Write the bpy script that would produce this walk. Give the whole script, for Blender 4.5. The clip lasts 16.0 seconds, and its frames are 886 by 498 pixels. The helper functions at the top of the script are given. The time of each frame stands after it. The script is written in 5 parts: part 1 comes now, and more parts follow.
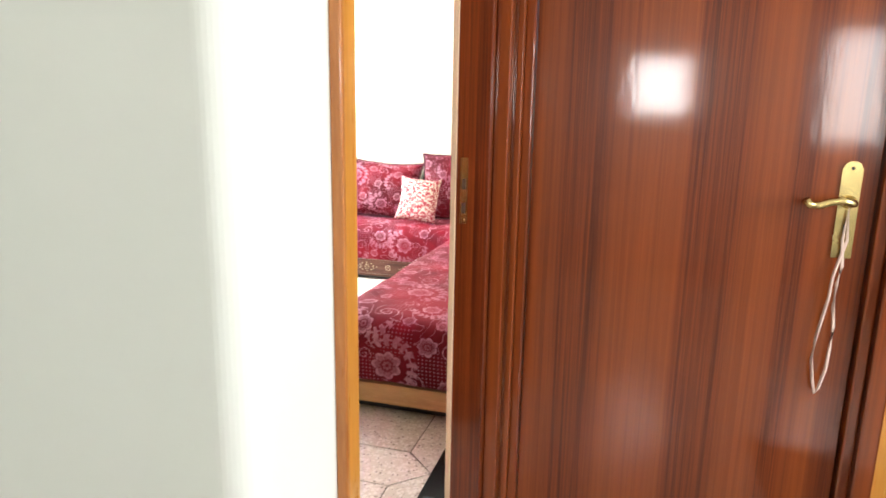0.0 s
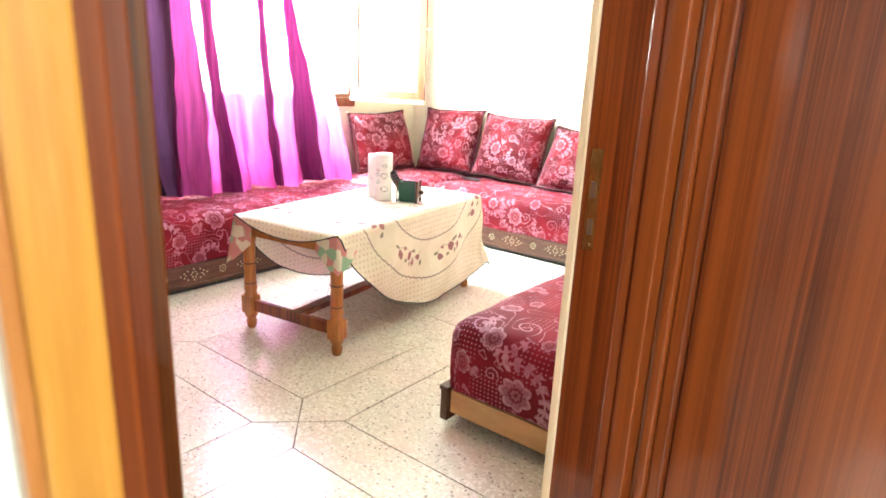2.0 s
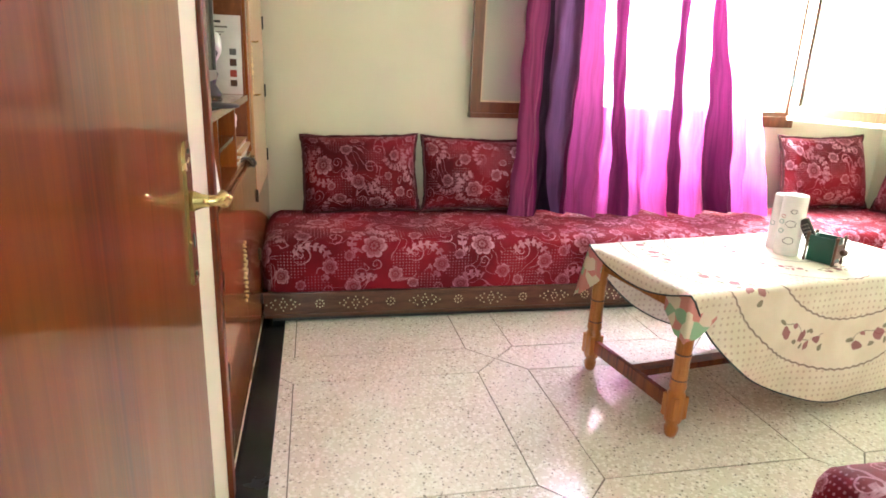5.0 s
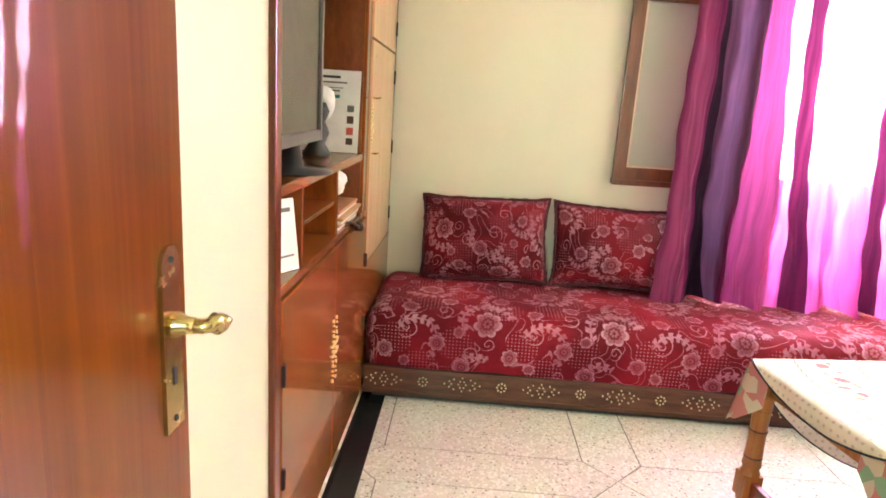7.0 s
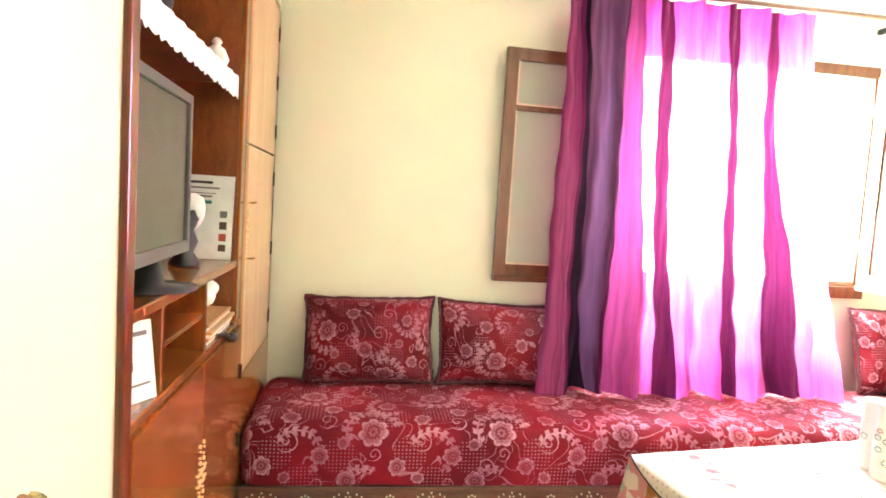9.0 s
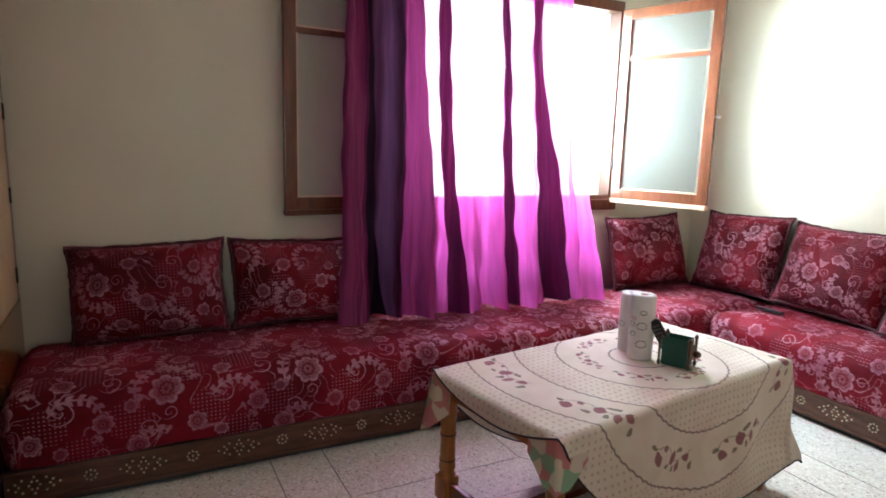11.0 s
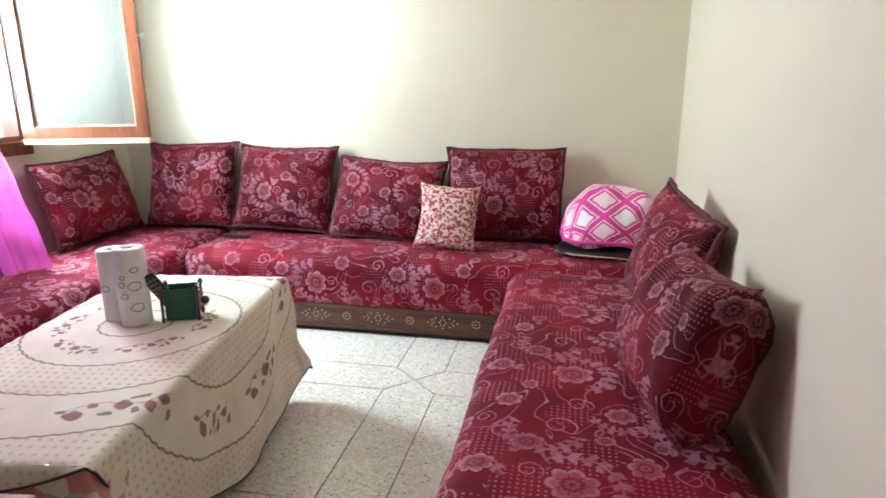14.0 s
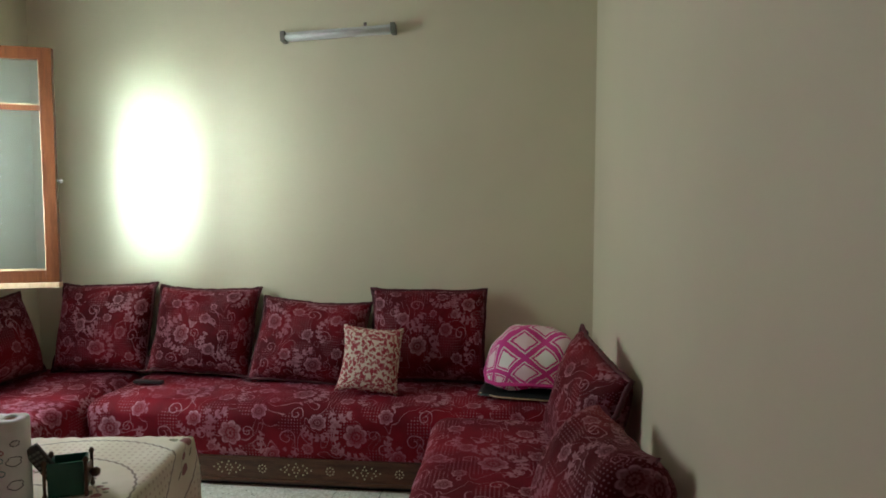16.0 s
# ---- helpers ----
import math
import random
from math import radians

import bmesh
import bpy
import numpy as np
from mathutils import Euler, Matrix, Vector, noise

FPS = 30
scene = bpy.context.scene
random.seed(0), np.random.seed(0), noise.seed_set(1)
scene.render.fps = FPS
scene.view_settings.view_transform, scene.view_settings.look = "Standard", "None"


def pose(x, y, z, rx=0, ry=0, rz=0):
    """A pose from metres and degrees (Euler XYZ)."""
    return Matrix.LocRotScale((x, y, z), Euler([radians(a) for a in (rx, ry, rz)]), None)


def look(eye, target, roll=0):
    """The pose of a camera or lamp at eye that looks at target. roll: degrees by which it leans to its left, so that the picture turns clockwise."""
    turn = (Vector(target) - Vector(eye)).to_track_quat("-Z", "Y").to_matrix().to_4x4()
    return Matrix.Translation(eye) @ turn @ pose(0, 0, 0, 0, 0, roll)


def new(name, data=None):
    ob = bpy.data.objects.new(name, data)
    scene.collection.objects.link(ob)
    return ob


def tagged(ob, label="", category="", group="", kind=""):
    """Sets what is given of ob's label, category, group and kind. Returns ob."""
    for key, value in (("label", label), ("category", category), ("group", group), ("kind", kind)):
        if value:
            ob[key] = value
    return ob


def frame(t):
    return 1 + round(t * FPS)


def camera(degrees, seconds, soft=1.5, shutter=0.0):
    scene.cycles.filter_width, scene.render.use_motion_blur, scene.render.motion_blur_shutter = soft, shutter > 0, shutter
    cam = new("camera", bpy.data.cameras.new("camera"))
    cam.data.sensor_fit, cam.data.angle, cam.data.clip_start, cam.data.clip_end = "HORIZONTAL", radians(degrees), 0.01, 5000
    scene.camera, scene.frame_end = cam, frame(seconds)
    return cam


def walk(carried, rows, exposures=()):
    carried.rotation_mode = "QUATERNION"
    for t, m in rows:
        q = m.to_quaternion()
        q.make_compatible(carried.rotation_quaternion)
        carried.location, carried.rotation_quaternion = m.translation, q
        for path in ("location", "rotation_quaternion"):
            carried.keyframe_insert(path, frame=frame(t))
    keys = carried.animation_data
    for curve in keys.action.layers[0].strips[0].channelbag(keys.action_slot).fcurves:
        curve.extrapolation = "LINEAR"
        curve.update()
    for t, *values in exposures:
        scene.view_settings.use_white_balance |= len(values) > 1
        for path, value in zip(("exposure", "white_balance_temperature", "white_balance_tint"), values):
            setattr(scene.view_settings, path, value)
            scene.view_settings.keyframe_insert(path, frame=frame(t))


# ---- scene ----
cam = camera(71.6, 16.0, 1.7, 0.25)
PATH = [
    (0, (0.266, 0.184, 1.28), (-0.28, 2.067, 0.884), 1.0),
    (0.5, (0.201, 0.379, 1.291), (-0.22, 2.291, 0.879), 1.9),
    (1, (0.201, 0.481, 1.298), (-0.355, 2.346, 0.835), 1.1),
    (1.5, (0.282, 0.668, 1.302), (-0.633, 2.384, 0.837), 2.4),
    (2, (0.302, 0.847, 1.298), (-0.882, 2.368, 0.764), 2.8),
    (2.3, (0.228, 1.009, 1.303), (-1.015, 2.464, 0.723), 3.4),
    (2.5, (0.216, 1.05, 1.307), (-1.126, 2.414, 0.725), 3.8),
    (2.6, (0.209, 1.054, 1.293), (-1.153, 2.399, 0.712), 4.0),
    (3, (0.181, 1.121, 1.297), (-1.326, 2.255, 0.633), 3.1),
    (3.5, (0.214, 1.244, 1.293), (-1.496, 2.046, 0.636), 4.1),
    (4, (0.253, 1.296, 1.298), (-1.563, 1.873, 0.69), 3.6),
    (4.1, (0.265, 1.296, 1.293), (-1.567, 1.836, 0.702), 3.1),
    (4.2, (0.253, 1.311, 1.311), (-1.59, 1.812, 0.718), 2.8),
    (6.3, (-0.122, 1.355, 1.361), (-2.044, 1.612, 0.868), 2.4),
    (6.4, (-0.149, 1.376, 1.363), (-2.081, 1.565, 0.884), 2.7),
    (6.5, (-0.165, 1.392, 1.367), (-2.105, 1.532, 0.903), 2.6),
    (7, (-0.25, 1.491, 1.401), (-2.198, 1.43, 0.952), 3.8),
    (7.5, (-0.281, 1.498, 1.425), (-2.247, 1.513, 1.062), 2.7),
    (8, (-0.294, 1.486, 1.459), (-2.275, 1.587, 1.207), 2.4),
    (8.1, (-0.302, 1.48, 1.469), (-2.285, 1.596, 1.236), 1.8),
    (8.2, (-0.288, 1.485, 1.474), (-2.273, 1.61, 1.266), 2.2),
    (10.4, (-0.294, 1.557, 1.457), (-2.151, 2.252, 1.193), 1.9),
    (10.5, (-0.322, 1.553, 1.45), (-2.162, 2.287, 1.176), 1.7),
    (11, (-0.339, 1.544, 1.445), (-2.094, 2.444, 1.115), 1.7),
    (11.5, (-0.341, 1.558, 1.42), (-2.009, 2.597, 1.045), 0.5),
    (12, (-0.482, 1.614, 1.393), (-2.025, 2.82, 0.984), 1.5),
    (12.5, (-0.543, 1.641, 1.389), (-1.855, 3.085, 0.947), 1.3),
    (13, (-0.606, 1.642, 1.385), (-1.602, 3.315, 0.929), 0.4),
    (13.5, (-0.638, 1.682, 1.393), (-1.359, 3.479, 0.894), -1.2),
    (13.6, (-0.66, 1.681, 1.397), (-1.31, 3.503, 0.888), -1.4),
    (14, (-0.698, 1.664, 1.385), (-1.094, 3.557, 0.877), -0.3),
    (14.5, (-0.669, 1.655, 1.393), (-0.953, 3.578, 0.921), 0.4),
    (15, (-0.596, 1.699, 1.459), (-0.815, 3.656, 1.112), 0.4),
    (15.3, (-0.577, 1.697, 1.473), (-0.795, 3.671, 1.239), -0.3),
    (15.5, (-0.576, 1.69, 1.468), (-0.786, 3.669, 1.272), 0.0),
    (16, (-0.609, 1.678, 1.517), (-0.818, 3.663, 1.39), 0.0),
]
EXPOSURES = [(0.0, 1.5, 6400, 11), (1.4, 1.75, 6350, 4), (2.0, 1.85, 6200, -3), (2.4, 1.65, 6200, -5), (2.7, 1.1, 6200, -6), (3.0, 0.52, 6150, -8), (3.4, 0.15, 6050, -9), (4.2, 1.1, 6000, -10), (6.3, 1.75, 5850, -19), (7.0, 1.9, 6300, -13), (8.2, 2.3, 6400, -16), (10.4, 1.25, 6050, -1),
             (11.0, -0.3, 5750, 4), (11.5, -0.95, 5550, 4), (12.0, -1.75, 5250, 4), (12.3, -1.1, 5350, 5), (12.6, 0.4, 5650, 6), (12.9, 0.6, 5750, 5), (13.4, 0.25, 5750, 3), (14.0, 0.05, 5700, 1), (14.6, 0.35, 5850, 1), (15.1, -0.72, 6050, -3), (16.0, -1.65, 6350, -8)]
walk(cam, [(t, look(eye, target, roll)) for t, eye, target, roll in PATH], EXPOSURES)

# ---- light ----
world = bpy.data.worlds.new("sky")
scene.world = world
world.use_nodes = True
sky = world.node_tree.nodes.new("ShaderNodeTexSky")
sky.sky_type, sky.sun_disc, sky.sun_elevation, sky.sun_rotation = "NISHITA", False, radians(50), radians(120)
world.node_tree.links.new(sky.outputs[0], world.node_tree.nodes["Background"].inputs[0])
world.node_tree.nodes["Background"].inputs[1].default_value = 0.12


def area(name, eye, target, w, h, watts, colour):
    d = bpy.data.lights.new(name, "AREA")
    d.shape, d.size, d.size_y, d.energy, d.color = "RECTANGLE", w, h, watts, colour
    ob = new(name, d)
    ob.matrix_world = look(eye, target)
    return ob


area("window_daylight", (-3.782, 4.40, 1.77), (0, 4.40, 1.77), 0.46, 1.26, 105, (0.87, 0.97, 1.0))
area("sky_patch", (-4.75, 4.33, 3.25), (-2.4, 4.33, 0.2), 0.9, 0.9, 270, (0.62, 0.86, 1.0))
area("curtain_daylight", (-3.782, 3.60, 1.77), (0, 3.60, 1.77), 1.14, 1.26, 40, (0.96, 1.0, 0.98))
# added lamps, source unseen: they throw the far wall's bright patch and halo
patch_lamp = area("wall_patch_light", (-4.16, 3.99, 1.84), (-2.97, 5.54, 1.83), 0.15, 0.74, 10, (0.97, 1.0, 0.98))
patch_lamp.data.spread = radians(30)
glow = area("wall_halo_light", (-4.16, 3.97, 1.80), (-2.95, 5.54, 1.78), 0.36, 1.1, 25, (0.95, 1.0, 1.0))
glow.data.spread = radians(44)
area("hall_back_daylight", (0.53, -2.27, 1.65), (0.53, 0, 1.65), 0.48, 0.5, 9, (1.0, 0.99, 0.97))
area("hall_side_daylight", (2.47, 0.9, 1.6), (0, 0.9, 1.6), 1.1, 1.1, 24, (1.0, 0.99, 0.97))
area("hall_corner_daylight", (2.1, -2.27, 1.65), (2.1, 0, 1.65), 0.45, 0.9, 8, (1.0, 0.99, 0.97))

# ---- materials ----
class Nodes:
    """A node material under construction."""

    def __init__(self, name):
        self.m = bpy.data.materials.new(name)
        self.m.use_nodes = True
        self.t = self.m.node_tree
        self.b = self.t.nodes["Principled BSDF"]
        self.out = self.t.nodes["Material Output"]

    def put(self, sock, v):
        if isinstance(v, bpy.types.NodeSocket):
            self.t.links.new(v, sock)
        elif isinstance(v, (tuple, list)) and sock.type == "RGBA" and len(v) == 3:
            sock.default_value = (*v, 1)
        else:
            sock.default_value = v

    def node(self, kind, ins=(), **props):
        n = self.t.nodes.new("ShaderNode" + kind)
        if "operation" in props:
            n.operation = props["operation"]
        if "use_clamp" in props:
            n.use_clamp = props["use_clamp"]
        if "interpolation_type" in props:
            n.interpolation_type = props["interpolation_type"]
        if "data_type" in props:
            n.data_type = props["data_type"]
        if "noise_dimensions" in props:
            n.noise_dimensions = props["noise_dimensions"]
        if "voronoi_dimensions" in props:
            n.voronoi_dimensions, n.feature = props["voronoi_dimensions"], props.get("feature", "F1")
        for k, v in dict(ins).items():
            self.put(n.inputs[k], v)
        return n

    def math(self, op, a, b=0.0, c=0.0, clamp=False):
        return self.node("Math", {0: a, 1: b, 2: c}, operation=op, use_clamp=clamp).outputs[0]

    def coords(self, which="Object", scale=(1, 1, 1)):
        c = self.node("TexCoord").outputs[which]
        return self.node("Mapping", {"Vector": c, "Scale": scale}).outputs[0]

    def noise(self, vec, scale, detail=3.0, rough=0.55, distort=0.0, dims="3D"):
        return self.node("TexNoise", {"Vector": vec, "Scale": scale, "Detail": detail, "Roughness": rough, "Distortion": distort}, noise_dimensions=dims).outputs[0]

    def step(self, v, a, b):
        """0 at a, 1 at b, smooth between."""
        return self.node("MapRange", {"Value": v, "From Min": a, "From Max": b}, interpolation_type="SMOOTHSTEP").outputs[0]

    def mix(self, f, a, b):
        n = self.node("Mix", data_type="RGBA")
        self.put(n.inputs[0], f), self.put(n.inputs[6], a), self.put(n.inputs[7], b)
        return n.outputs[2]

    def bump(self, height, strength=0.3, dist=0.002):
        self.put(self.b.inputs["Normal"], self.node("Bump", {"Height": height, "Strength": strength, "Distance": dist}).outputs[0])

    def set(self, **kw):
        for k, v in kw.items():
            self.put(self.b.inputs[k.replace("_", " ")], v)
        return self


def paint(name, colour, rough=0.6, vary=0.06, bump=0.15):
    g = Nodes(name)
    c = g.coords()
    big, fine = g.noise(c, 1.3, 4), g.noise(c, 90, 3)
    g.set(Base_Color=g.mix(g.step(big, 0.3, 0.7), tuple(v * (1 - vary) for v in colour), colour), Roughness=g.math("MULTIPLY_ADD", big, 0.15, rough - 0.07))
    g.bump(fine, bump, 0.001)
    return g.m


def wood(name, dark, mid, light, rough=0.35, coat=0.0, grain=(34, 34, 1.3), strips=0.0, gloss=0.05, relief=0.12, shine=0.28, ripples=0.22):
    g = Nodes(name)
    c = g.coords("Object", grain)
    rnd = g.node("ObjectInfo").outputs["Random"]
    c = g.node("VectorMath", {0: c, 1: g.node("CombineXYZ", {0: g.math("MULTIPLY", rnd, 31.0), 1: g.math("MULTIPLY", rnd, 17.0)}).outputs[0]}, operation="ADD").outputs[0]
    a, b = g.noise(c, 1.0, 5, 0.6, 0.4), g.noise(c, 4.5, 3, 0.7)
    col = g.mix(g.step(a, 0.3, 0.68), dark, mid)
    col = g.mix(g.math("MULTIPLY", g.step(b, 0.5, 0.8), 0.55), col, light)
    if strips:
        s = g.noise(g.coords("Object", (strips, strips, 0.05)), 1.0, 1)
        col = g.mix(g.math("MULTIPLY", g.step(s, 0.42, 0.6), 0.45), col, light)
    g.set(Base_Color=col, Roughness=g.math("MULTIPLY_ADD", b, 0.18, rough - 0.09), Coat_Weight=coat, Coat_Roughness=gloss)
    g.put(g.b.inputs["Specular IOR Level"], shine)
    g.bump(b, relief, 0.0008)
    if coat:
        ripple = g.noise(g.coords("Object", (38, 38, 11)), 1.0, 3, 0.6)
        g.put(g.b.inputs["Coat Normal"], g.node("Bump", {"Height": ripple, "Strength": ripples, "Distance": 0.0012}).outputs[0])
    return g.m


# the woven repeat, in metres: centre and radius of each flower and curl; centre, radius, heading and reach of each stem
REPEAT = (0.70, 0.60, 1.0)
FLOWERS = ((0.15, 0.16, 0.068), (0.50, 0.45, 0.068), (0.335, 0.265, 0.046), (0.03, 0.335, 0.046), (0.66, 0.565, 0.044), (0.29, 0.52, 0.046), (0.61, 0.215, 0.046), (0.425, 0.08, 0.044), (0.235, 0.375, 0.03), (0.555, 0.315, 0.03), (0.015, 0.06, 0.03), (0.385, 0.365, 0.026))
CURLS = ((0.265, 0.095, 0.046), (0.44, 0.245, 0.05), (0.115, 0.43, 0.05), (0.655, 0.375, 0.046), (0.335, 0.435, 0.04), (0.54, 0.075, 0.05), (0.17, 0.565, 0.042), (0.045, 0.20, 0.036), (0.60, 0.46, 0.034))
STEMS = ((0.15, 0.16, 0.118, 0.5, 0.25), (0.50, 0.45, 0.118, 3.5, 0.2), (0.29, 0.52, 0.085, 5.2, 0.1), (0.60, 0.12, 0.10, 2.4, 0.1), (0.07, 0.40, 0.10, 4.3, 0.2))
DOTTED = ((0.045, 0.135, 0.10), (0.36, 0.165, 0.09), (0.40, 0.53, 0.10), (0.19, 0.29, 0.09), (0.61, 0.30, 0.09), (0.60, 0.02, 0.085), (0.14, 0.50, 0.07))


def brocade(name, ground, deep, motif, motif2, size=1.0):
    """Velvet with woven flowers, curls, leafy stems and fields of dots, laid by the UV map in metres."""
    g = Nodes(name)
    uv = g.node("Mapping", {"Vector": g.node("TexCoord").outputs["UV"], "Scale": (1 / size, 1 / size, 1)}).outputs[0]
    wob = g.node("TexNoise", {"Vector": uv, "Scale": 9.0, "Detail": 1.0}, noise_dimensions="2D")
    duv = g.node("VectorMath", {0: uv, 1: g.node("VectorMath", {0: wob.outputs["Color"], 1: (0.022, 0.022, 0)}, operation="MULTIPLY").outputs[0]}, operation="ADD").outputs[0]
    half, less = tuple(v / 2 for v in REPEAT), tuple(-v / 2 for v in REPEAT)

    def from_centre(x, y, r, at=duv):
        d = g.node("VectorMath", {0: at, 1: (x, y, 0)}, operation="SUBTRACT").outputs[0]
        d = g.node("VectorMath", {0: d, 1: half, 2: less}, operation="WRAP").outputs[0]
        return g.node("VectorMath", {0: d, 1: (1 / r, 1 / r, 0)}, operation="MULTIPLY").outputs[0]

    def after(v):
        """The same place once more, worked out after v: keeps few values in hand at a time."""
        return g.node("VectorMath", {0: v, 1: (0, 0, 0), 2: duv}, operation="MULTIPLY_ADD").outputs[0]

    def length(v):
        return g.node("VectorMath", {0: v}, operation="LENGTH").outputs["Value"]

    def nearest(rows):
        best = from_centre(*rows[0])
        least = length(best)
        for row in rows[1:]:
            d = from_centre(*row, at=after(best))
            r = length(d)
            n = g.node("Mix", data_type="VECTOR")
            g.put(n.inputs[0], g.math("LESS_THAN", r, least)), g.put(n.inputs[4], best), g.put(n.inputs[5], d)
            best, least = n.outputs[1], g.math("MINIMUM", least, r)
        xy = g.node("SeparateXYZ", {0: best})
        return least, g.math("ARCTAN2", xy.outputs[1], xy.outputs[0])

    r, ang = nearest(FLOWERS)
    lobes = g.math("ABSOLUTE", g.math("SINE", g.math("MULTIPLY", ang, 3.5)))
    rr = g.math("DIVIDE", r, g.math("MULTIPLY_ADD", lobes, 0.22, 0.78))
    area = g.step(rr, 1.03, 0.97)
    rim = g.step(rr, 0.74, 0.86)
    veins = g.math("MULTIPLY", g.step(lobes, 0.35, 0.15), 0.3)
    petals = g.math("SUBTRACT", g.math("MULTIPLY_ADD", rim, 0.42, 0.36), veins)
    ring = g.math("MULTIPLY", g.step(rr, 0.30, 0.36), g.step(rr, 0.52, 0.46))
    petals = g.math("MULTIPLY", petals, g.math("SUBTRACT", 1.0, g.math("MULTIPLY", ring, 0.85)))
    petals = g.math("MULTIPLY", petals, g.math("MULTIPLY_ADD", g.step(rr, 0.10, 0.16), 0.9, 0.1))
    flowers = g.math("MULTIPLY", area, petals)

    r, ang = nearest(CURLS)
    turn = g.math("FRACT", g.math("MULTIPLY_ADD", r, 1.55, g.math("MULTIPLY", ang, 0.15915)))
    line = g.math("ABSOLUTE", g.math("SUBTRACT", turn, 0.5))
    curls = g.math("MULTIPLY", g.step(line, 0.10, 0.06), g.math("MULTIPLY", g.step(r, 1.06, 0.98), g.step(r, 0.1, 0.2)))

    stems, last = 0.0, duv
    for x, y, rad, heading, reach in STEMS:
        d = from_centre(x, y, rad, after(last))
        xy = g.node("SeparateXYZ", {0: d})
        ang = g.math("ARCTAN2", xy.outputs[1], xy.outputs[0])
        off = g.math("ABSOLUTE", g.math("SUBTRACT", length(d), 1.0))
        open_way = g.step(g.math("COSINE", g.math("SUBTRACT", ang, heading)), reach - 0.4, reach - 0.34)
        leaves = g.math("MULTIPLY", g.step(g.math("ABSOLUTE", g.math("SINE", g.math("MULTIPLY_ADD", off, 3.0, g.math("MULTIPLY", ang, 9.0)))), 0.55, 0.75), g.step(off, 0.24, 0.19))
        arc = g.math("MULTIPLY", open_way, g.math("MAXIMUM", g.step(off, 0.05, 0.025), leaves))
        stems = g.math("MAXIMUM", arc, stems)
        last = g.node("CombineXYZ", {0: stems}).outputs[0]

    dv = g.node("TexVoronoi", {"Vector": uv, "Scale": 58.0, "Randomness": 0.0}, voronoi_dimensions="2D", feature="F1").outputs["Distance"]
    field = nearest(DOTTED)[0]
    dots = g.math("MULTIPLY", g.step(dv, 0.25, 0.16), g.step(field, 1.0, 0.85))
    free = g.math("SUBTRACT", 1.0, g.step(rr, 1.12, 1.06))
    scallop = g.math("ABSOLUTE", g.math("SUBTRACT", g.math("FRACT", g.math("MULTIPLY", g.noise(after(last), 6.0, 1.0, 0.4, 0.8, "2D"), 4.0)), 0.5))
    scallop = g.math("MULTIPLY", g.step(scallop, 0.05, 0.03), g.step(field, 0.92, 1.0))
    curls = g.math("MAXIMUM", curls, g.math("MULTIPLY", scallop, 0.75))
    rest = g.math("MAXIMUM", g.math("MULTIPLY", curls, 0.82), g.math("MAXIMUM", g.math("MULTIPLY", stems, 0.66), g.math("MULTIPLY", dots, 0.6)))
    pat = g.math("MAXIMUM", flowers, g.math("MULTIPLY", free, rest))
    weave = g.noise(uv, 420, 2, 0.6, 0, "2D")
    blot = g.noise(uv, 30, 3, 0.65, 0, "2D")
    pat = g.math("MULTIPLY", pat, g.math("MULTIPLY", g.math("MULTIPLY_ADD", weave, 0.7, 0.55), g.math("MULTIPLY_ADD", g.step(blot, 0.32, 0.62), 0.4, 0.6)), clamp=True)
    wear = g.noise(uv, 2.2, 4, 0.6, 0, "2D")
    base = g.mix(g.step(wear, 0.35, 0.7), deep, ground)
    mot = g.mix(g.step(g.noise(uv, 3.1, 2, 0.5, 0, "2D"), 0.4, 0.62), motif, motif2)
    g.set(Base_Color=g.mix(pat, base, mot), Roughness=g.math("MULTIPLY_ADD", pat, -0.2, 0.7), Specular_IOR_Level=0.12, Sheen_Weight=0.08, Sheen_Roughness=0.45, Sheen_Tint=(0.85, 0.16, 0.24))
    g.bump(g.math("ADD", pat, g.math("MULTIPLY", weave, 0.3)), 0.5, 0.0025)
    return g.m


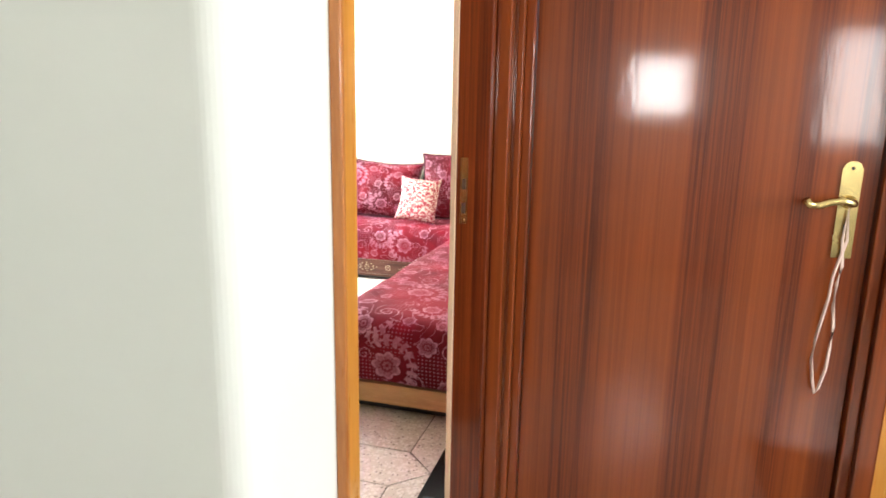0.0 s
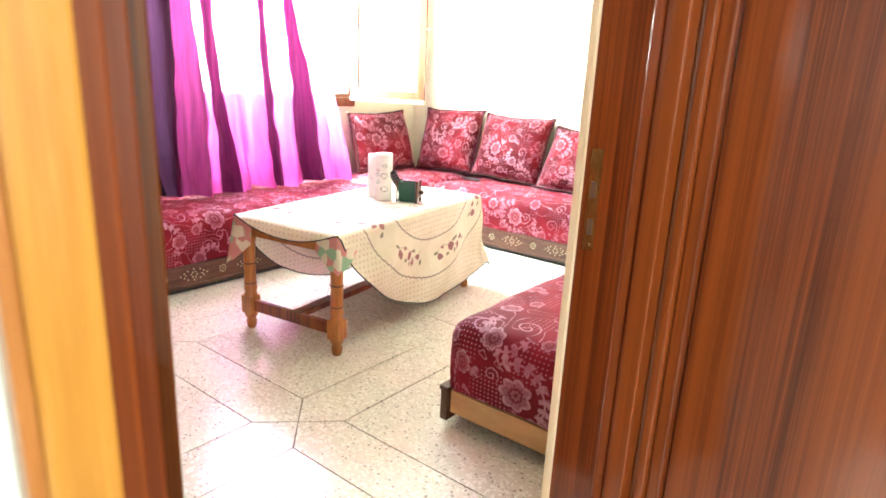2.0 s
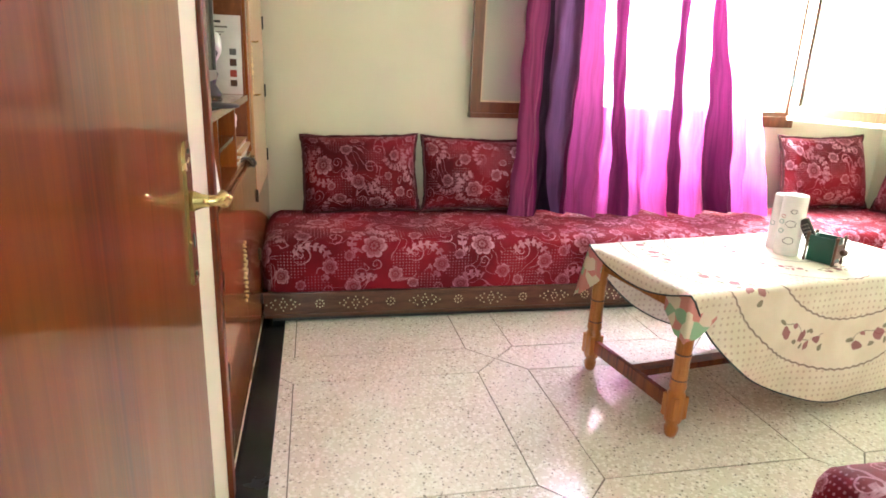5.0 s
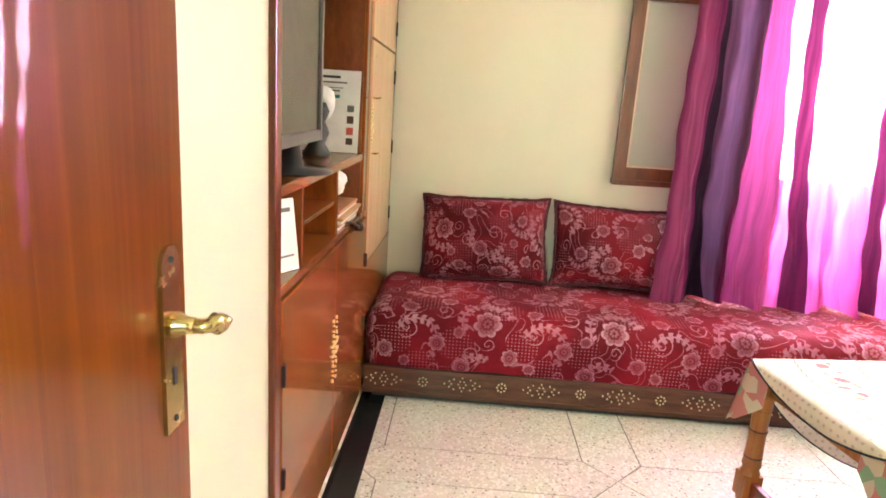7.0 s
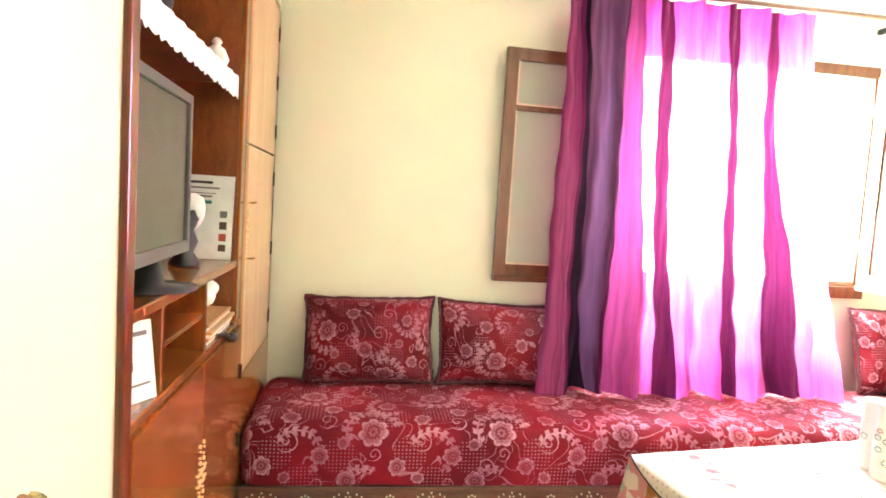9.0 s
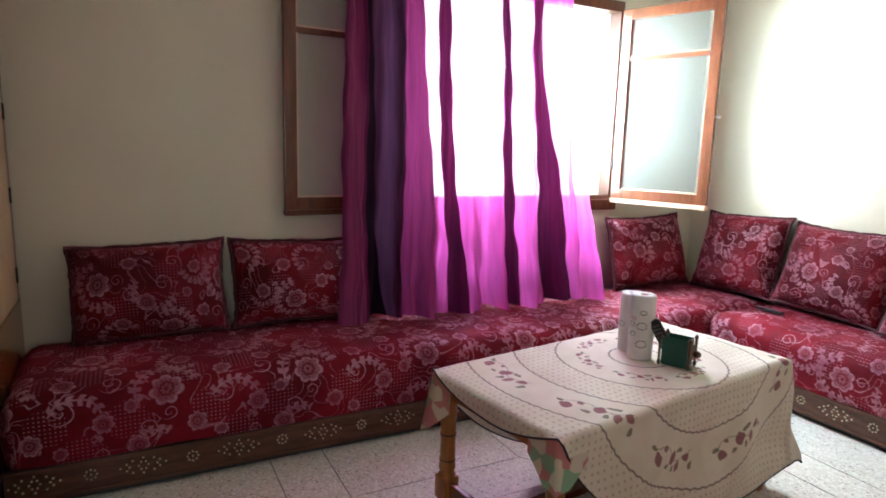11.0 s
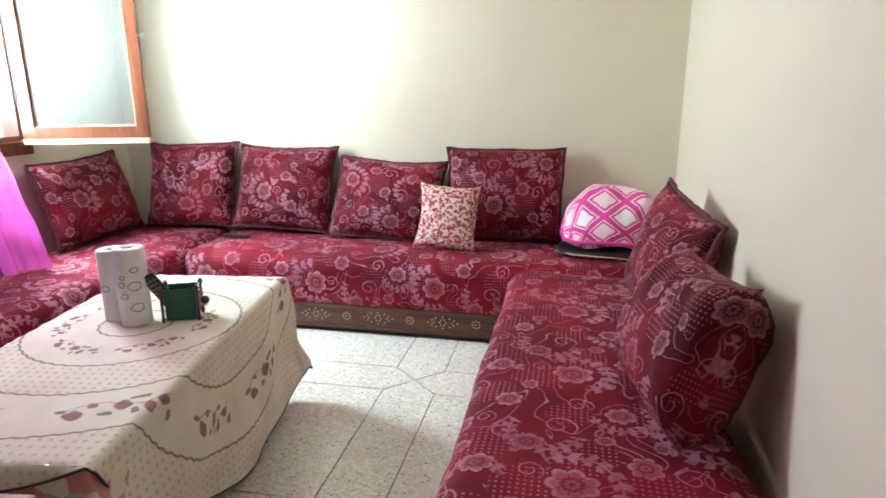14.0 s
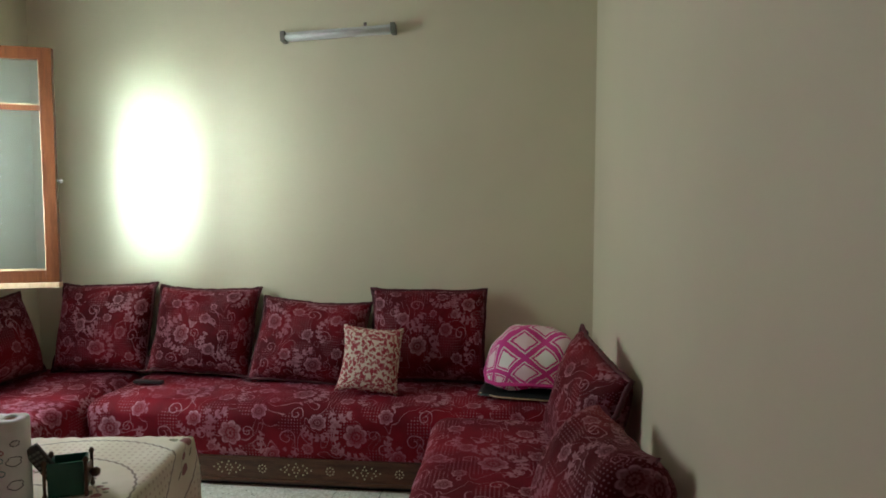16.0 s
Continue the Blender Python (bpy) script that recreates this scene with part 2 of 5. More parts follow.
def terrazzo():
    g = Nodes("terrazzo")
    c = g.coords("Object")
    rnd = g.node("ObjectInfo").outputs["Random"]
    c = g.node("VectorMath", {0: c, 1: g.node("CombineXYZ", {0: g.math("MULTIPLY", rnd, 13.0), 1: g.math("MULTIPLY", rnd, 7.0)}).outputs[0]}, operation="ADD").outputs[0]
    warp = g.node("VectorMath", {0: c, 1: g.node("VectorMath", {0: g.node("TexNoise", {"Vector": c, "Scale": 60.0}).outputs["Color"], 1: (0.012, 0.012, 0)}, operation="MULTIPLY").outputs[0]}, operation="ADD").outputs[0]

    def chips(scale, keep, edge):
        v = g.node("TexVoronoi", {"Vector": warp, "Scale": scale}, voronoi_dimensions="2D", feature="F1")
        pick = g.node("SeparateColor", {0: v.outputs["Color"]}).outputs[0]
        return g.math("MULTIPLY", g.step(pick, keep, keep + 0.02), g.step(v.outputs["Distance"], edge, edge - 0.12))

    tone = g.mix(g.step(g.noise(c, 2.0, 3), 0.3, 0.7), (0.60, 0.55, 0.45), (0.69, 0.64, 0.55))
    tone = g.mix(g.math("MULTIPLY", g.math("MULTIPLY_ADD", rnd, 0.6, 0.1), 0.5), tone, (0.58, 0.53, 0.44))
    tone = g.mix(chips(70, 0.55, 0.55), tone, (0.74, 0.70, 0.62))
    tone = g.mix(g.math("MULTIPLY", chips(150, 0.84, 0.45), 0.4), tone, (0.36, 0.30, 0.23))
    tone = g.mix(g.math("MULTIPLY", chips(62, 0.88, 0.34), 0.7), tone, (0.12, 0.10, 0.08))
    tone = g.mix(g.math("MULTIPLY", chips(120, 0.9, 0.36), 0.6), tone, (0.16, 0.13, 0.10))
    g.set(Base_Color=tone, Roughness=g.math("MULTIPLY_ADD", g.noise(c, 5, 4), 0.20, 0.09), Specular_IOR_Level=0.5)
    g.bump(g.noise(c, 14, 2), 0.04, 0.002)
    return g.m


def plain(name, colour, rough=0.5, metal=0.0, vary=0.12, scale=14.0, bump=0.1, **more):
    g = Nodes(name)
    n = g.noise(g.coords(), scale, 4)
    g.set(Base_Color=g.mix(g.step(n, 0.3, 0.7), tuple(v * (1 - vary) for v in colour), colour), Roughness=g.math("MULTIPLY_ADD", n, 0.16, max(rough - 0.08, 0.02)), Metallic=metal, **more)
    g.bump(g.noise(g.coords(), scale * 9, 2), bump, 0.0006)
    return g.m


def cloth_through(name, colour, clear, pass_through, rough=0.7, streak=38.0):
    """Curtain cloth: partly open weave, partly lit from behind."""
    g = Nodes(name)
    uv = g.node("TexCoord").outputs["UV"]
    n = g.noise(g.node("Mapping", {"Vector": uv, "Scale": (streak, 0.9, 1)}).outputs[0], 1.0, 4, 0.65, 0, "2D")
    col = g.mix(g.step(n, 0.32, 0.68), tuple(v * 0.66 for v in colour), colour)
    g.set(Base_Color=col, Roughness=rough, Specular_IOR_Level=0.06)
    tl = g.node("BsdfTranslucent", {"Color": col}).outputs[0]
    tr = g.node("BsdfTransparent", {"Color": (1.0, 0.78, 0.94)}).outputs[0]
    a = g.node("MixShader", {0: pass_through, 1: g.b.outputs[0], 2: tl}).outputs[0]
    f = g.math("MULTIPLY", g.step(n, -0.5, 0.75), clear * 1.25, clamp=True)
    g.put(g.out.inputs[0], g.node("MixShader", {0: f, 1: a, 2: tr}).outputs[0])
    return g.m


def frosted():
    """Rippled glass: lets most light straight on, throws little of it back."""
    g = Nodes("frosted_glass")
    n = g.noise(g.coords(), 60, 3)
    g.set(Base_Color=(0.30, 0.33, 0.31), Roughness=0.4)
    g.bump(n, 0.3, 0.002)
    tl = g.node("BsdfTranslucent", {"Color": (0.5, 0.56, 0.55)}).outputs[0]
    tr = g.node("BsdfTransparent", {"Color": (0.96, 0.98, 0.97)}).outputs[0]
    a = g.node("MixShader", {0: 0.15, 1: g.b.outputs[0], 2: tl}).outputs[0]
    g.put(g.out.inputs[0], g.node("MixShader", {0: 0.88, 1: a, 2: tr}).outputs[0])
    return g.m


BLOSSOM, BUD, LEAFY = (0.24, 0.04, 0.065), (0.29, 0.075, 0.095), (0.17, 0.15, 0.085)
# one sprig of the tablecloth, in metres: place, half width, half height, colour
BLOSSOMS = ((-0.10, 0.018, 0.023, 0.019, BLOSSOM), (-0.062, -0.022, 0.012, 0.010, BUD), (0.0, -0.004, 0.021, 0.024, BLOSSOM), (0.058, 0.022, 0.012, 0.022, BUD), (0.095, -0.006, 0.018, 0.014, BLOSSOM),
            (-0.128, -0.005, 0.016, 0.008, LEAFY), (-0.035, 0.026, 0.016, 0.008, LEAFY), (0.028, 0.032, 0.009, 0.014, LEAFY), (0.036, -0.03, 0.022, 0.009, LEAFY), (0.128, 0.02, 0.010, 0.014, LEAFY))


def table_print():
    """Cream cotton with vine rings, dots and sprigs of dark red blossom round the middle of the cloth."""
    g = Nodes("printed_cotton")
    uv = g.node("TexCoord").outputs["UV"]
    s = g.node("SeparateXYZ", {0: uv})
    x, y = s.outputs[0], s.outputs[1]
    r = g.node("VectorMath", {0: uv}, operation="LENGTH").outputs["Value"]
    ang = g.math("ARCTAN2", y, x)
    col = g.mix(g.step(g.noise(uv, 5, 4, 0.6, 0, "2D"), 0.3, 0.7), (0.72, 0.64, 0.50), (0.80, 0.73, 0.60))
    for ring in (0.12, 0.34, 0.515, 0.725):
        wave = g.math("MULTIPLY", g.math("SINE", g.math("MULTIPLY", ang, 150 * ring)), 0.0022)
        d = g.math("ABSOLUTE", g.math("SUBTRACT", g.math("ADD", r, wave), ring))
        col = g.mix(g.math("MULTIPLY", g.step(d, 0.005, 0.0025), 0.8), col, (0.16, 0.10, 0.08))
    dv = g.node("TexVoronoi", {"Vector": uv, "Scale": 36.0, "Randomness": 0.15}, voronoi_dimensions="2D").outputs["Distance"]
    zone = g.math("ADD", g.math("MULTIPLY", g.step(r, 0.34, 0.345), g.step(r, 0.515, 0.51)), g.step(r, 0.725, 0.73))
    col = g.mix(g.math("MULTIPLY", g.math("MULTIPLY", g.step(dv, 0.24, 0.16), zone), 0.5), col, (0.40, 0.25, 0.18))
    for count, turn, mid, size in ((9, 0.1, 0.62, 1.12), (6, 0.35, 0.235, 0.72)):
        a = g.math("FRACT", g.math("MULTIPLY_ADD", ang, count / (2 * math.pi), turn))
        along = g.math("MULTIPLY", g.math("MULTIPLY", g.math("SUBTRACT", a, 0.5), 2 * math.pi / count), r)
        p = g.node("CombineXYZ", {0: along, 1: g.math("SUBTRACT", r, mid)}).outputs[0]
        p = g.node("VectorMath", {0: p, 1: g.node("VectorMath", {0: g.node("TexNoise", {"Vector": uv, "Scale": 30.0}, noise_dimensions="2D").outputs["Color"], 1: (0.022, 0.022, 0)}, operation="MULTIPLY").outputs[0]}, operation="ADD").outputs[0]
        q = g.node("SeparateXYZ", {0: p})
        bend = g.math("MULTIPLY_ADD", g.math("SINE", g.math("MULTIPLY", q.outputs[0], 34 / size)), 0.018 * size, -0.004)
        twig = g.math("MULTIPLY", g.step(g.math("ABSOLUTE", g.math("SUBTRACT", q.outputs[1], bend)), 0.0035, 0.0018), g.step(g.math("ABSOLUTE", q.outputs[0]), 0.125 * size, 0.12 * size))
        col = g.mix(g.math("MULTIPLY", twig, 0.6), col, (0.22, 0.17, 0.13))
        for x, y, rx, ry, shade in BLOSSOMS:
            d = g.node("VectorMath", {0: p, 1: (x * size + 0.011, y * size + 0.011, 0)}, operation="SUBTRACT").outputs[0]
            d = g.node("VectorMath", {0: d, 1: (1 / (rx * size), 1 / (ry * size), 0)}, operation="MULTIPLY").outputs[0]
            d = g.node("VectorMath", {0: d}, operation="LENGTH").outputs["Value"]
            col = g.mix(g.math("MULTIPLY", g.step(d, 1.1, 0.85), 0.85), col, shade)
    g.set(Base_Color=col, Roughness=0.85)
    g.bump(g.noise(uv, 500, 2, 0.6, 0, "2D"), 0.25, 0.0008)
    tl = g.node("BsdfTranslucent", {"Color": col}).outputs[0]
    g.put(g.out.inputs[0], g.node("MixShader", {0: 0.12, 1: g.b.outputs[0], 2: tl}).outputs[0])
    return g.m


def ikat():
    g = Nodes("pink_lattice_quilt")
    uv = g.node("TexCoord").outputs["UV"]
    w = g.noise(uv, 16, 2, 0.5, 0, "2D")
    s = g.node("SeparateXYZ", {0: uv})
    x = g.math("MULTIPLY_ADD", w, 0.10, g.math("MULTIPLY", s.outputs[0], 4.3))
    y = g.math("MULTIPLY", s.outputs[1], 5.8)
    a, b = g.math("ADD", x, y), g.math("SUBTRACT", x, y)
    la, lb = (g.math("ABSOLUTE", g.math("SUBTRACT", g.math("FRACT", v), 0.5)) for v in (a, b))
    far = g.math("MAXIMUM", la, lb)
    row = g.math("FRACT", g.math("MULTIPLY", g.math("SUBTRACT", g.math("FLOOR", a), g.math("FLOOR", b)), 0.3333))
    field = g.mix(g.math("MULTIPLY", g.step(row, 0.5, 0.55), 0.35), (0.80, 0.77, 0.73), (0.78, 0.30, 0.45))
    col = g.mix(g.step(far, 0.27, 0.285), field, (0.60, 0.03, 0.24))
    col = g.mix(g.step(far, 0.345, 0.355), col, (0.76, 0.66, 0.66))
    col = g.mix(g.step(far, 0.395, 0.405), col, (0.62, 0.035, 0.26))
    g.set(Base_Color=col, Roughness=0.8, Sheen_Weight=0.2)
    g.bump(w, 0.3, 0.004)
    return g.m


def sprigged():
    g = Nodes("sprigged_cotton")
    uv = g.node("TexCoord").outputs["UV"]
    p = g.node("VectorMath", {0: uv, 1: g.node("VectorMath", {0: g.node("TexNoise", {"Vector": uv, "Scale": 40.0}, noise_dimensions="2D").outputs["Color"], 1: (0.03, 0.03, 0)}, operation="MULTIPLY").outputs[0]}, operation="ADD").outputs[0]
    v = g.node("TexVoronoi", {"Vector": p, "Scale": 19.0}, voronoi_dimensions="2D")
    v2 = g.node("TexVoronoi", {"Vector": p, "Scale": 42.0}, voronoi_dimensions="2D")
    col = g.mix(g.step(v2.outputs["Distance"], 0.42, 0.36), (0.62, 0.50, 0.41), (0.34, 0.075, 0.085))
    col = g.mix(g.step(v.outputs["Distance"], 0.27, 0.21), col, (0.30, 0.03, 0.045))
    g.set(Base_Color=col, Roughness=0.85)
    return g.m


def bright_print():
    g = Nodes("bright_printed_oilcloth")
    uv = g.coords("Object")
    v = g.node("TexVoronoi", {"Vector": uv, "Scale": 22.0}, voronoi_dimensions="3D")
    h = g.node("SeparateColor", {0: v.outputs["Color"]}).outputs[0]
    col = g.mix(g.step(h, 0.45, 0.5), (0.52, 0.20, 0.18), (0.26, 0.42, 0.26))
    col = g.mix(g.step(h, 0.7, 0.75), col, (0.62, 0.55, 0.42))
    g.set(Base_Color=col, Roughness=0.4)
    return g.m


GLOW = Nodes("hazy_daylight")
GLOW.set(Base_Color=(0.8, 0.8, 0.8), Emission_Color=(0.97, 1.0, 0.99), Emission_Strength=6.0)
GLOW = GLOW.m
WALL = paint("cream_wall_paint", (0.65, 0.60, 0.445), 0.42)
HALL = paint("white_hall_paint", (0.70, 0.72, 0.67), 0.5)
CEIL = paint("ceiling_paint", (0.72, 0.70, 0.64), 0.7)
DOOR = wood("varnished_mahogany", (0.070, 0.010, 0.002), (0.165, 0.029, 0.004), (0.29, 0.066, 0.011), 0.34, 0.75, (95, 95, 0.8), 11.0, 0.09, 0.08, 0.16)
LEAF = wood("varnished_orange_wood", (0.060, 0.012, 0.001), (0.125, 0.029, 0.003), (0.19, 0.052, 0.006), 0.35, 0.8, (40, 40, 0.7), 6.0, 0.03, 0.0, 0.05, 0.015)
PINE = wood("yellow_pine_casing", (0.42, 0.17, 0.025), (0.56, 0.25, 0.04), (0.66, 0.34, 0.08), 0.3, 0.5, (26, 26, 1.5))
PALE = wood("pale_bare_wood", (0.55, 0.38, 0.24), (0.66, 0.48, 0.32), (0.74, 0.58, 0.42), 0.5, 0.1)
CAB = wood("glossy_cabinet_wood", (0.19, 0.052, 0.011), (0.27, 0.080, 0.017), (0.35, 0.122, 0.03), 0.22, 0.6, (9, 30, 4))
CABIN = wood("cabinet_inside_wood", (0.16, 0.045, 0.014), (0.23, 0.07, 0.022), (0.32, 0.11, 0.04), 0.4, 0.2, (9, 20, 9))
TALL = wood("pale_cabinet_veneer", (0.40, 0.22, 0.11), (0.50, 0.30, 0.16), (0.58, 0.38, 0.22), 0.3, 0.4)
SHUT = wood("window_wood", (0.085, 0.026, 0.009), (0.14, 0.045, 0.016), (0.20, 0.072, 0.028), 0.35, 0.3, (24, 24, 3))
PLINTH = wood("dark_plinth_wood", (0.060, 0.022, 0.012), (0.115, 0.046, 0.026), (0.17, 0.078, 0.046), 0.38, 0.25, (5, 5, 40))
BEDEND = wood("light_plinth_wood", (0.42, 0.22, 0.09), (0.52, 0.29, 0.12), (0.60, 0.37, 0.18), 0.4, 0.2, (5, 24, 30))
TABLE = wood("honey_table_wood", (0.30, 0.10, 0.022), (0.42, 0.155, 0.036), (0.52, 0.22, 0.06), 0.3, 0.4, (30, 30, 3))
RED = brocade("red_floral_velvet", (0.20, 0.0068, 0.017), (0.100, 0.0034, 0.009), (0.55, 0.30, 0.37), (0.41, 0.17, 0.24))
RED2 = brocade("red_floral_pillow_velvet", (0.155, 0.0054, 0.013), (0.062, 0.0024, 0.006), (0.49, 0.25, 0.31), (0.37, 0.15, 0.20), 0.9)
PIPE = plain("dark_red_piping", (0.07, 0.006, 0.012), 0.7)
TERRAZZO = terrazzo()
BLACK = plain("black_marble_border", (0.012, 0.014, 0.016), 0.25, vary=0.5, scale=5)
GROUT = plain("grey_grout", (0.16, 0.14, 0.11), 0.9)
BRASS = plain("brass", (0.62, 0.47, 0.20), 0.25, 1.0, 0.2, 30)
GILT = plain("pale_gilt", (0.80, 0.62, 0.34), 0.35, 0.25, 0.2, 30)
INLAY = plain("bone_inlay", (0.50, 0.42, 0.26), 0.5)
SHEER = cloth_through("magenta_voile", (0.66, 0.085, 0.41), 0.20, 0.76)
SATIN = cloth_through("magenta_satin", (0.21, 0.032, 0.105), 0.0, 0.04, 0.38)
SATIN2 = cloth_through("bright_magenta_satin", (0.33, 0.042, 0.18), 0.0, 0.14, 0.4)
BAND = cloth_through("dark_purple_band", (0.13, 0.014, 0.070), 0.0, 0.09, 0.6)
NIGHT = cloth_through("smoky_purple_lining", (0.13, 0.045, 0.11), 0.0, 0.15)
# near-black cloth: the shade between two curtain folds, put into the colour
FOLD_SHADE = cloth_through("fold_shade_cloth", (0.022, 0.008, 0.020), 0.0, 0.03)
FROST = frosted()
PRINT = table_print()
QUILT = ikat()
SPRIG = sprigged()
OILCLOTH = bright_print()
WHITE = plain("white_paper", (0.80, 0.79, 0.76), 0.8)
PLASTIC = plain("white_plastic", (0.74, 0.76, 0.76), 0.35)
DARK = plain("black_plastic", (0.012, 0.012, 0.013), 0.4)
GREEN = plain("dark_green_plastic", (0.006, 0.075, 0.05), 0.35)
GREY = plain("grey_plastic", (0.15, 0.145, 0.13), 0.4)
TVGREY = plain("grey_brown_television_plastic", (0.085, 0.082, 0.070), 0.45)
SCREEN = plain("grey_screen", (0.048, 0.046, 0.039), 0.22, vary=0.05)
STRING = plain("pale_string", (0.62, 0.46, 0.38), 0.9, bump=0.5)
IRON = plain("dark_iron", (0.03, 0.03, 0.03), 0.5, 0.7)
INK = plain("dark_ink", (0.03, 0.035, 0.04), 0.8)
TEAL = plain("teal_ink", (0.03, 0.22, 0.20), 0.8)
ROSE = plain("red_ink", (0.45, 0.08, 0.06), 0.8)
BOTTLE = plain("dark_brown_wood_holder", (0.09, 0.04, 0.02), 0.5)


# ---- mesh helpers ----
def box(bm, x0, x1, y0, y1, z0, z1, bev=0.0):
    v = [bm.verts.new((x, y, z)) for z in (z0, z1) for x, y in ((x0, y0), (x1, y0), (x1, y1), (x0, y1))]
    f = [bm.faces.new([v[i] for i in q]) for q in ((3, 2, 1, 0), (4, 5, 6, 7), (0, 1, 5, 4), (1, 2, 6, 5), (2, 3, 7, 6), (3, 0, 4, 7))]
    if bev:
        bmesh.ops.bevel(bm, geom=list({e for q in f for e in q.edges}), offset=bev, segments=2, profile=0.6, affect="EDGES")
    return bm


def boxes(*rows, bev=0.0):
    bm = bmesh.new()
    for r in rows:
        box(bm, *r, bev=bev)
    return bm


def prism(bm, pts, z0, z1):
    lo, hi = [bm.verts.new((x, y, z0)) for x, y in pts], [bm.verts.new((x, y, z1)) for x, y in pts]
    n = len(pts)
    bm.faces.new(lo[::-1]), bm.faces.new(hi)
    for i in range(n):
        bm.faces.new((lo[i], lo[(i + 1) % n], hi[(i + 1) % n], hi[i]))
    return bm


def lathe(bm, profile, seg=16, m=Matrix()):
    rings = []
    for r, z in profile:
        rings.append([bm.verts.new(m @ Vector((r * math.cos(2 * math.pi * i / seg), r * math.sin(2 * math.pi * i / seg), z))) for i in range(seg)])
    for a, b in zip(rings, rings[1:]):
        for i in range(seg):
            bm.faces.new((a[i], a[(i + 1) % seg], b[(i + 1) % seg], b[i]))
    bm.faces.new(rings[0][::-1]), bm.faces.new(rings[-1])
    return bm


def tube(bm, pts, r, seg=8, closed=False):
    pts = [Vector(p) for p in pts]
    n, rings = len(pts), []
    for i, p in enumerate(pts):
        a = pts[(i - 1) % n] if closed or i else p
        b = pts[(i + 1) % n] if closed or i < n - 1 else p
        q = (b - a).to_track_quat("Z", "Y")
        rings.append([bm.verts.new(p + q @ Vector((r * math.cos(2 * math.pi * k / seg), r * math.sin(2 * math.pi * k / seg), 0))) for k in range(seg)])
    pairs = list(zip(rings, rings[1:])) + ([(rings[-1], rings[0])] if closed else [])
    for a, b in pairs:
        for k in range(seg):
            bm.faces.new((a[k], a[(k + 1) % seg], b[(k + 1) % seg], b[k]))
    if not closed:
        bm.faces.new(rings[0][::-1]), bm.faces.new(rings[-1])
    return bm


def sheet(bm, place, us, vs, uv=None, keep=None):
    """A grid of faces through place(u, v), with (u, v) as its UV map."""
    lay = bm.loops.layers.uv.verify()
    grid = [[bm.verts.new(place(u, v)) for v in vs] for u in us]
    for i in range(len(us) - 1):
        for j in range(len(vs) - 1):
            if keep and not keep((us[i] + us[i + 1]) / 2, (vs[j] + vs[j + 1]) / 2):
                continue
            f = bm.faces.new((grid[i][j], grid[i + 1][j], grid[i + 1][j + 1], grid[i][j + 1]))
            f.smooth = True
            for loop, (a, b) in zip(f.loops, ((i, j), (i + 1, j), (i + 1, j + 1), (i, j + 1))):
                loop[lay].uv = uv(us[a], vs[b]) if uv else (us[a], vs[b])
    bmesh.ops.delete(bm, geom=[v for v in bm.verts if not v.link_faces], context="VERTS")
    return bm


def steps(a, b, n):
    return [a + (b - a) * i / n for i in range(n + 1)]


def done(bm, name, material, smooth=False):
    me = bpy.data.meshes.new(name)
    if smooth:
        for f in bm.faces:
            f.smooth = True
    bmesh.ops.recalc_face_normals(bm, faces=bm.faces)
    bm.to_mesh(me)
    bm.free()
    me.materials.append(material)
    return me


def part(name, bm, material, parent, label="", smooth=False):
    ob = new(name, done(bm, name, material, smooth))
    ob.parent = parent
    ob.matrix_parent_inverse = Matrix.Translation(-BASE.get(parent.name, Vector()))
    BASE[ob.name] = Vector()
    return tagged(ob, label) if label else ob


BASE = {}


def thing(name, label, category, at=(0, 0, 0), group="", kind=""):
    """An Empty at the base of a thing, whose parts are given in world metres."""
    ob = new(name)
    ob.location = at
    ob.empty_display_size = 0.1
    BASE[ob.name] = Vector(at)
    return tagged(ob, label, category, group, kind)


def solid(name, bm, material, label, category, kind="", smooth=False):
    return tagged(new(name, done(bm, name, material, smooth)), label, category, kind=kind)


def wobble(p, scale, amount):
    return noise.noise(Vector(p) * scale) * amount


def drape(x0, x1, y0, y1, top, drop, r, step=0.04, amount=0.006, crown=0.0, seed=0.0, hem=0.0):
    """A cover laid over a block: flat on top, rounded at the edge, hanging down on all sides."""
    bm = bmesh.new()
    ax, bx, ay, by = x0 + r, x1 - r, y0 + r, y1 - r
    reach = r * math.pi / 2 + drop - r

    def place(u, v):
        nx, ny = min(max(u, ax), bx), min(max(v, ay), by)
        d = math.hypot(u - nx, v - ny)
        dx, dy = ((u - nx) / d, (v - ny) / d) if d > 1e-6 else (0.0, 0.0)
        lim = reach + wobble((nx * 3, ny * 3, seed), 1.3, hem)
        d = min(d, lim)
        if d <= r * math.pi / 2:
            out, down = r * math.sin(d / r), r * (1 - math.cos(d / r))
        else:
            out, down = r, r + d - r * math.pi / 2
        cx = min((u - x0) / 0.25, (x1 - u) / 0.25, (v - y0) / 0.25, (y1 - v) / 0.25, 1.0)
        bulge = wobble((u, v, seed), 3.5, amount) + wobble((u, v, seed + 4), 11, amount * 0.4)
        out += bulge * 1.3 + (0.012 * math.sin(math.pi * min(d / reach, 1)) if d > 0 else 0)
        return (nx + dx * out, ny + dy * out, top - down + bulge + crown * math.sin(max(cx, 0) * 1.5708))

    nu, nv = max(4, int((x1 - x0 + 2 * reach) / step)), max(4, int((y1 - y0 + 2 * reach) / step))
    sheet(bm, place, steps(ax - reach, bx + reach, nu), steps(ay - reach, by + reach, nv), lambda u, v: (u + seed, v + seed * 0.7))
    return bm


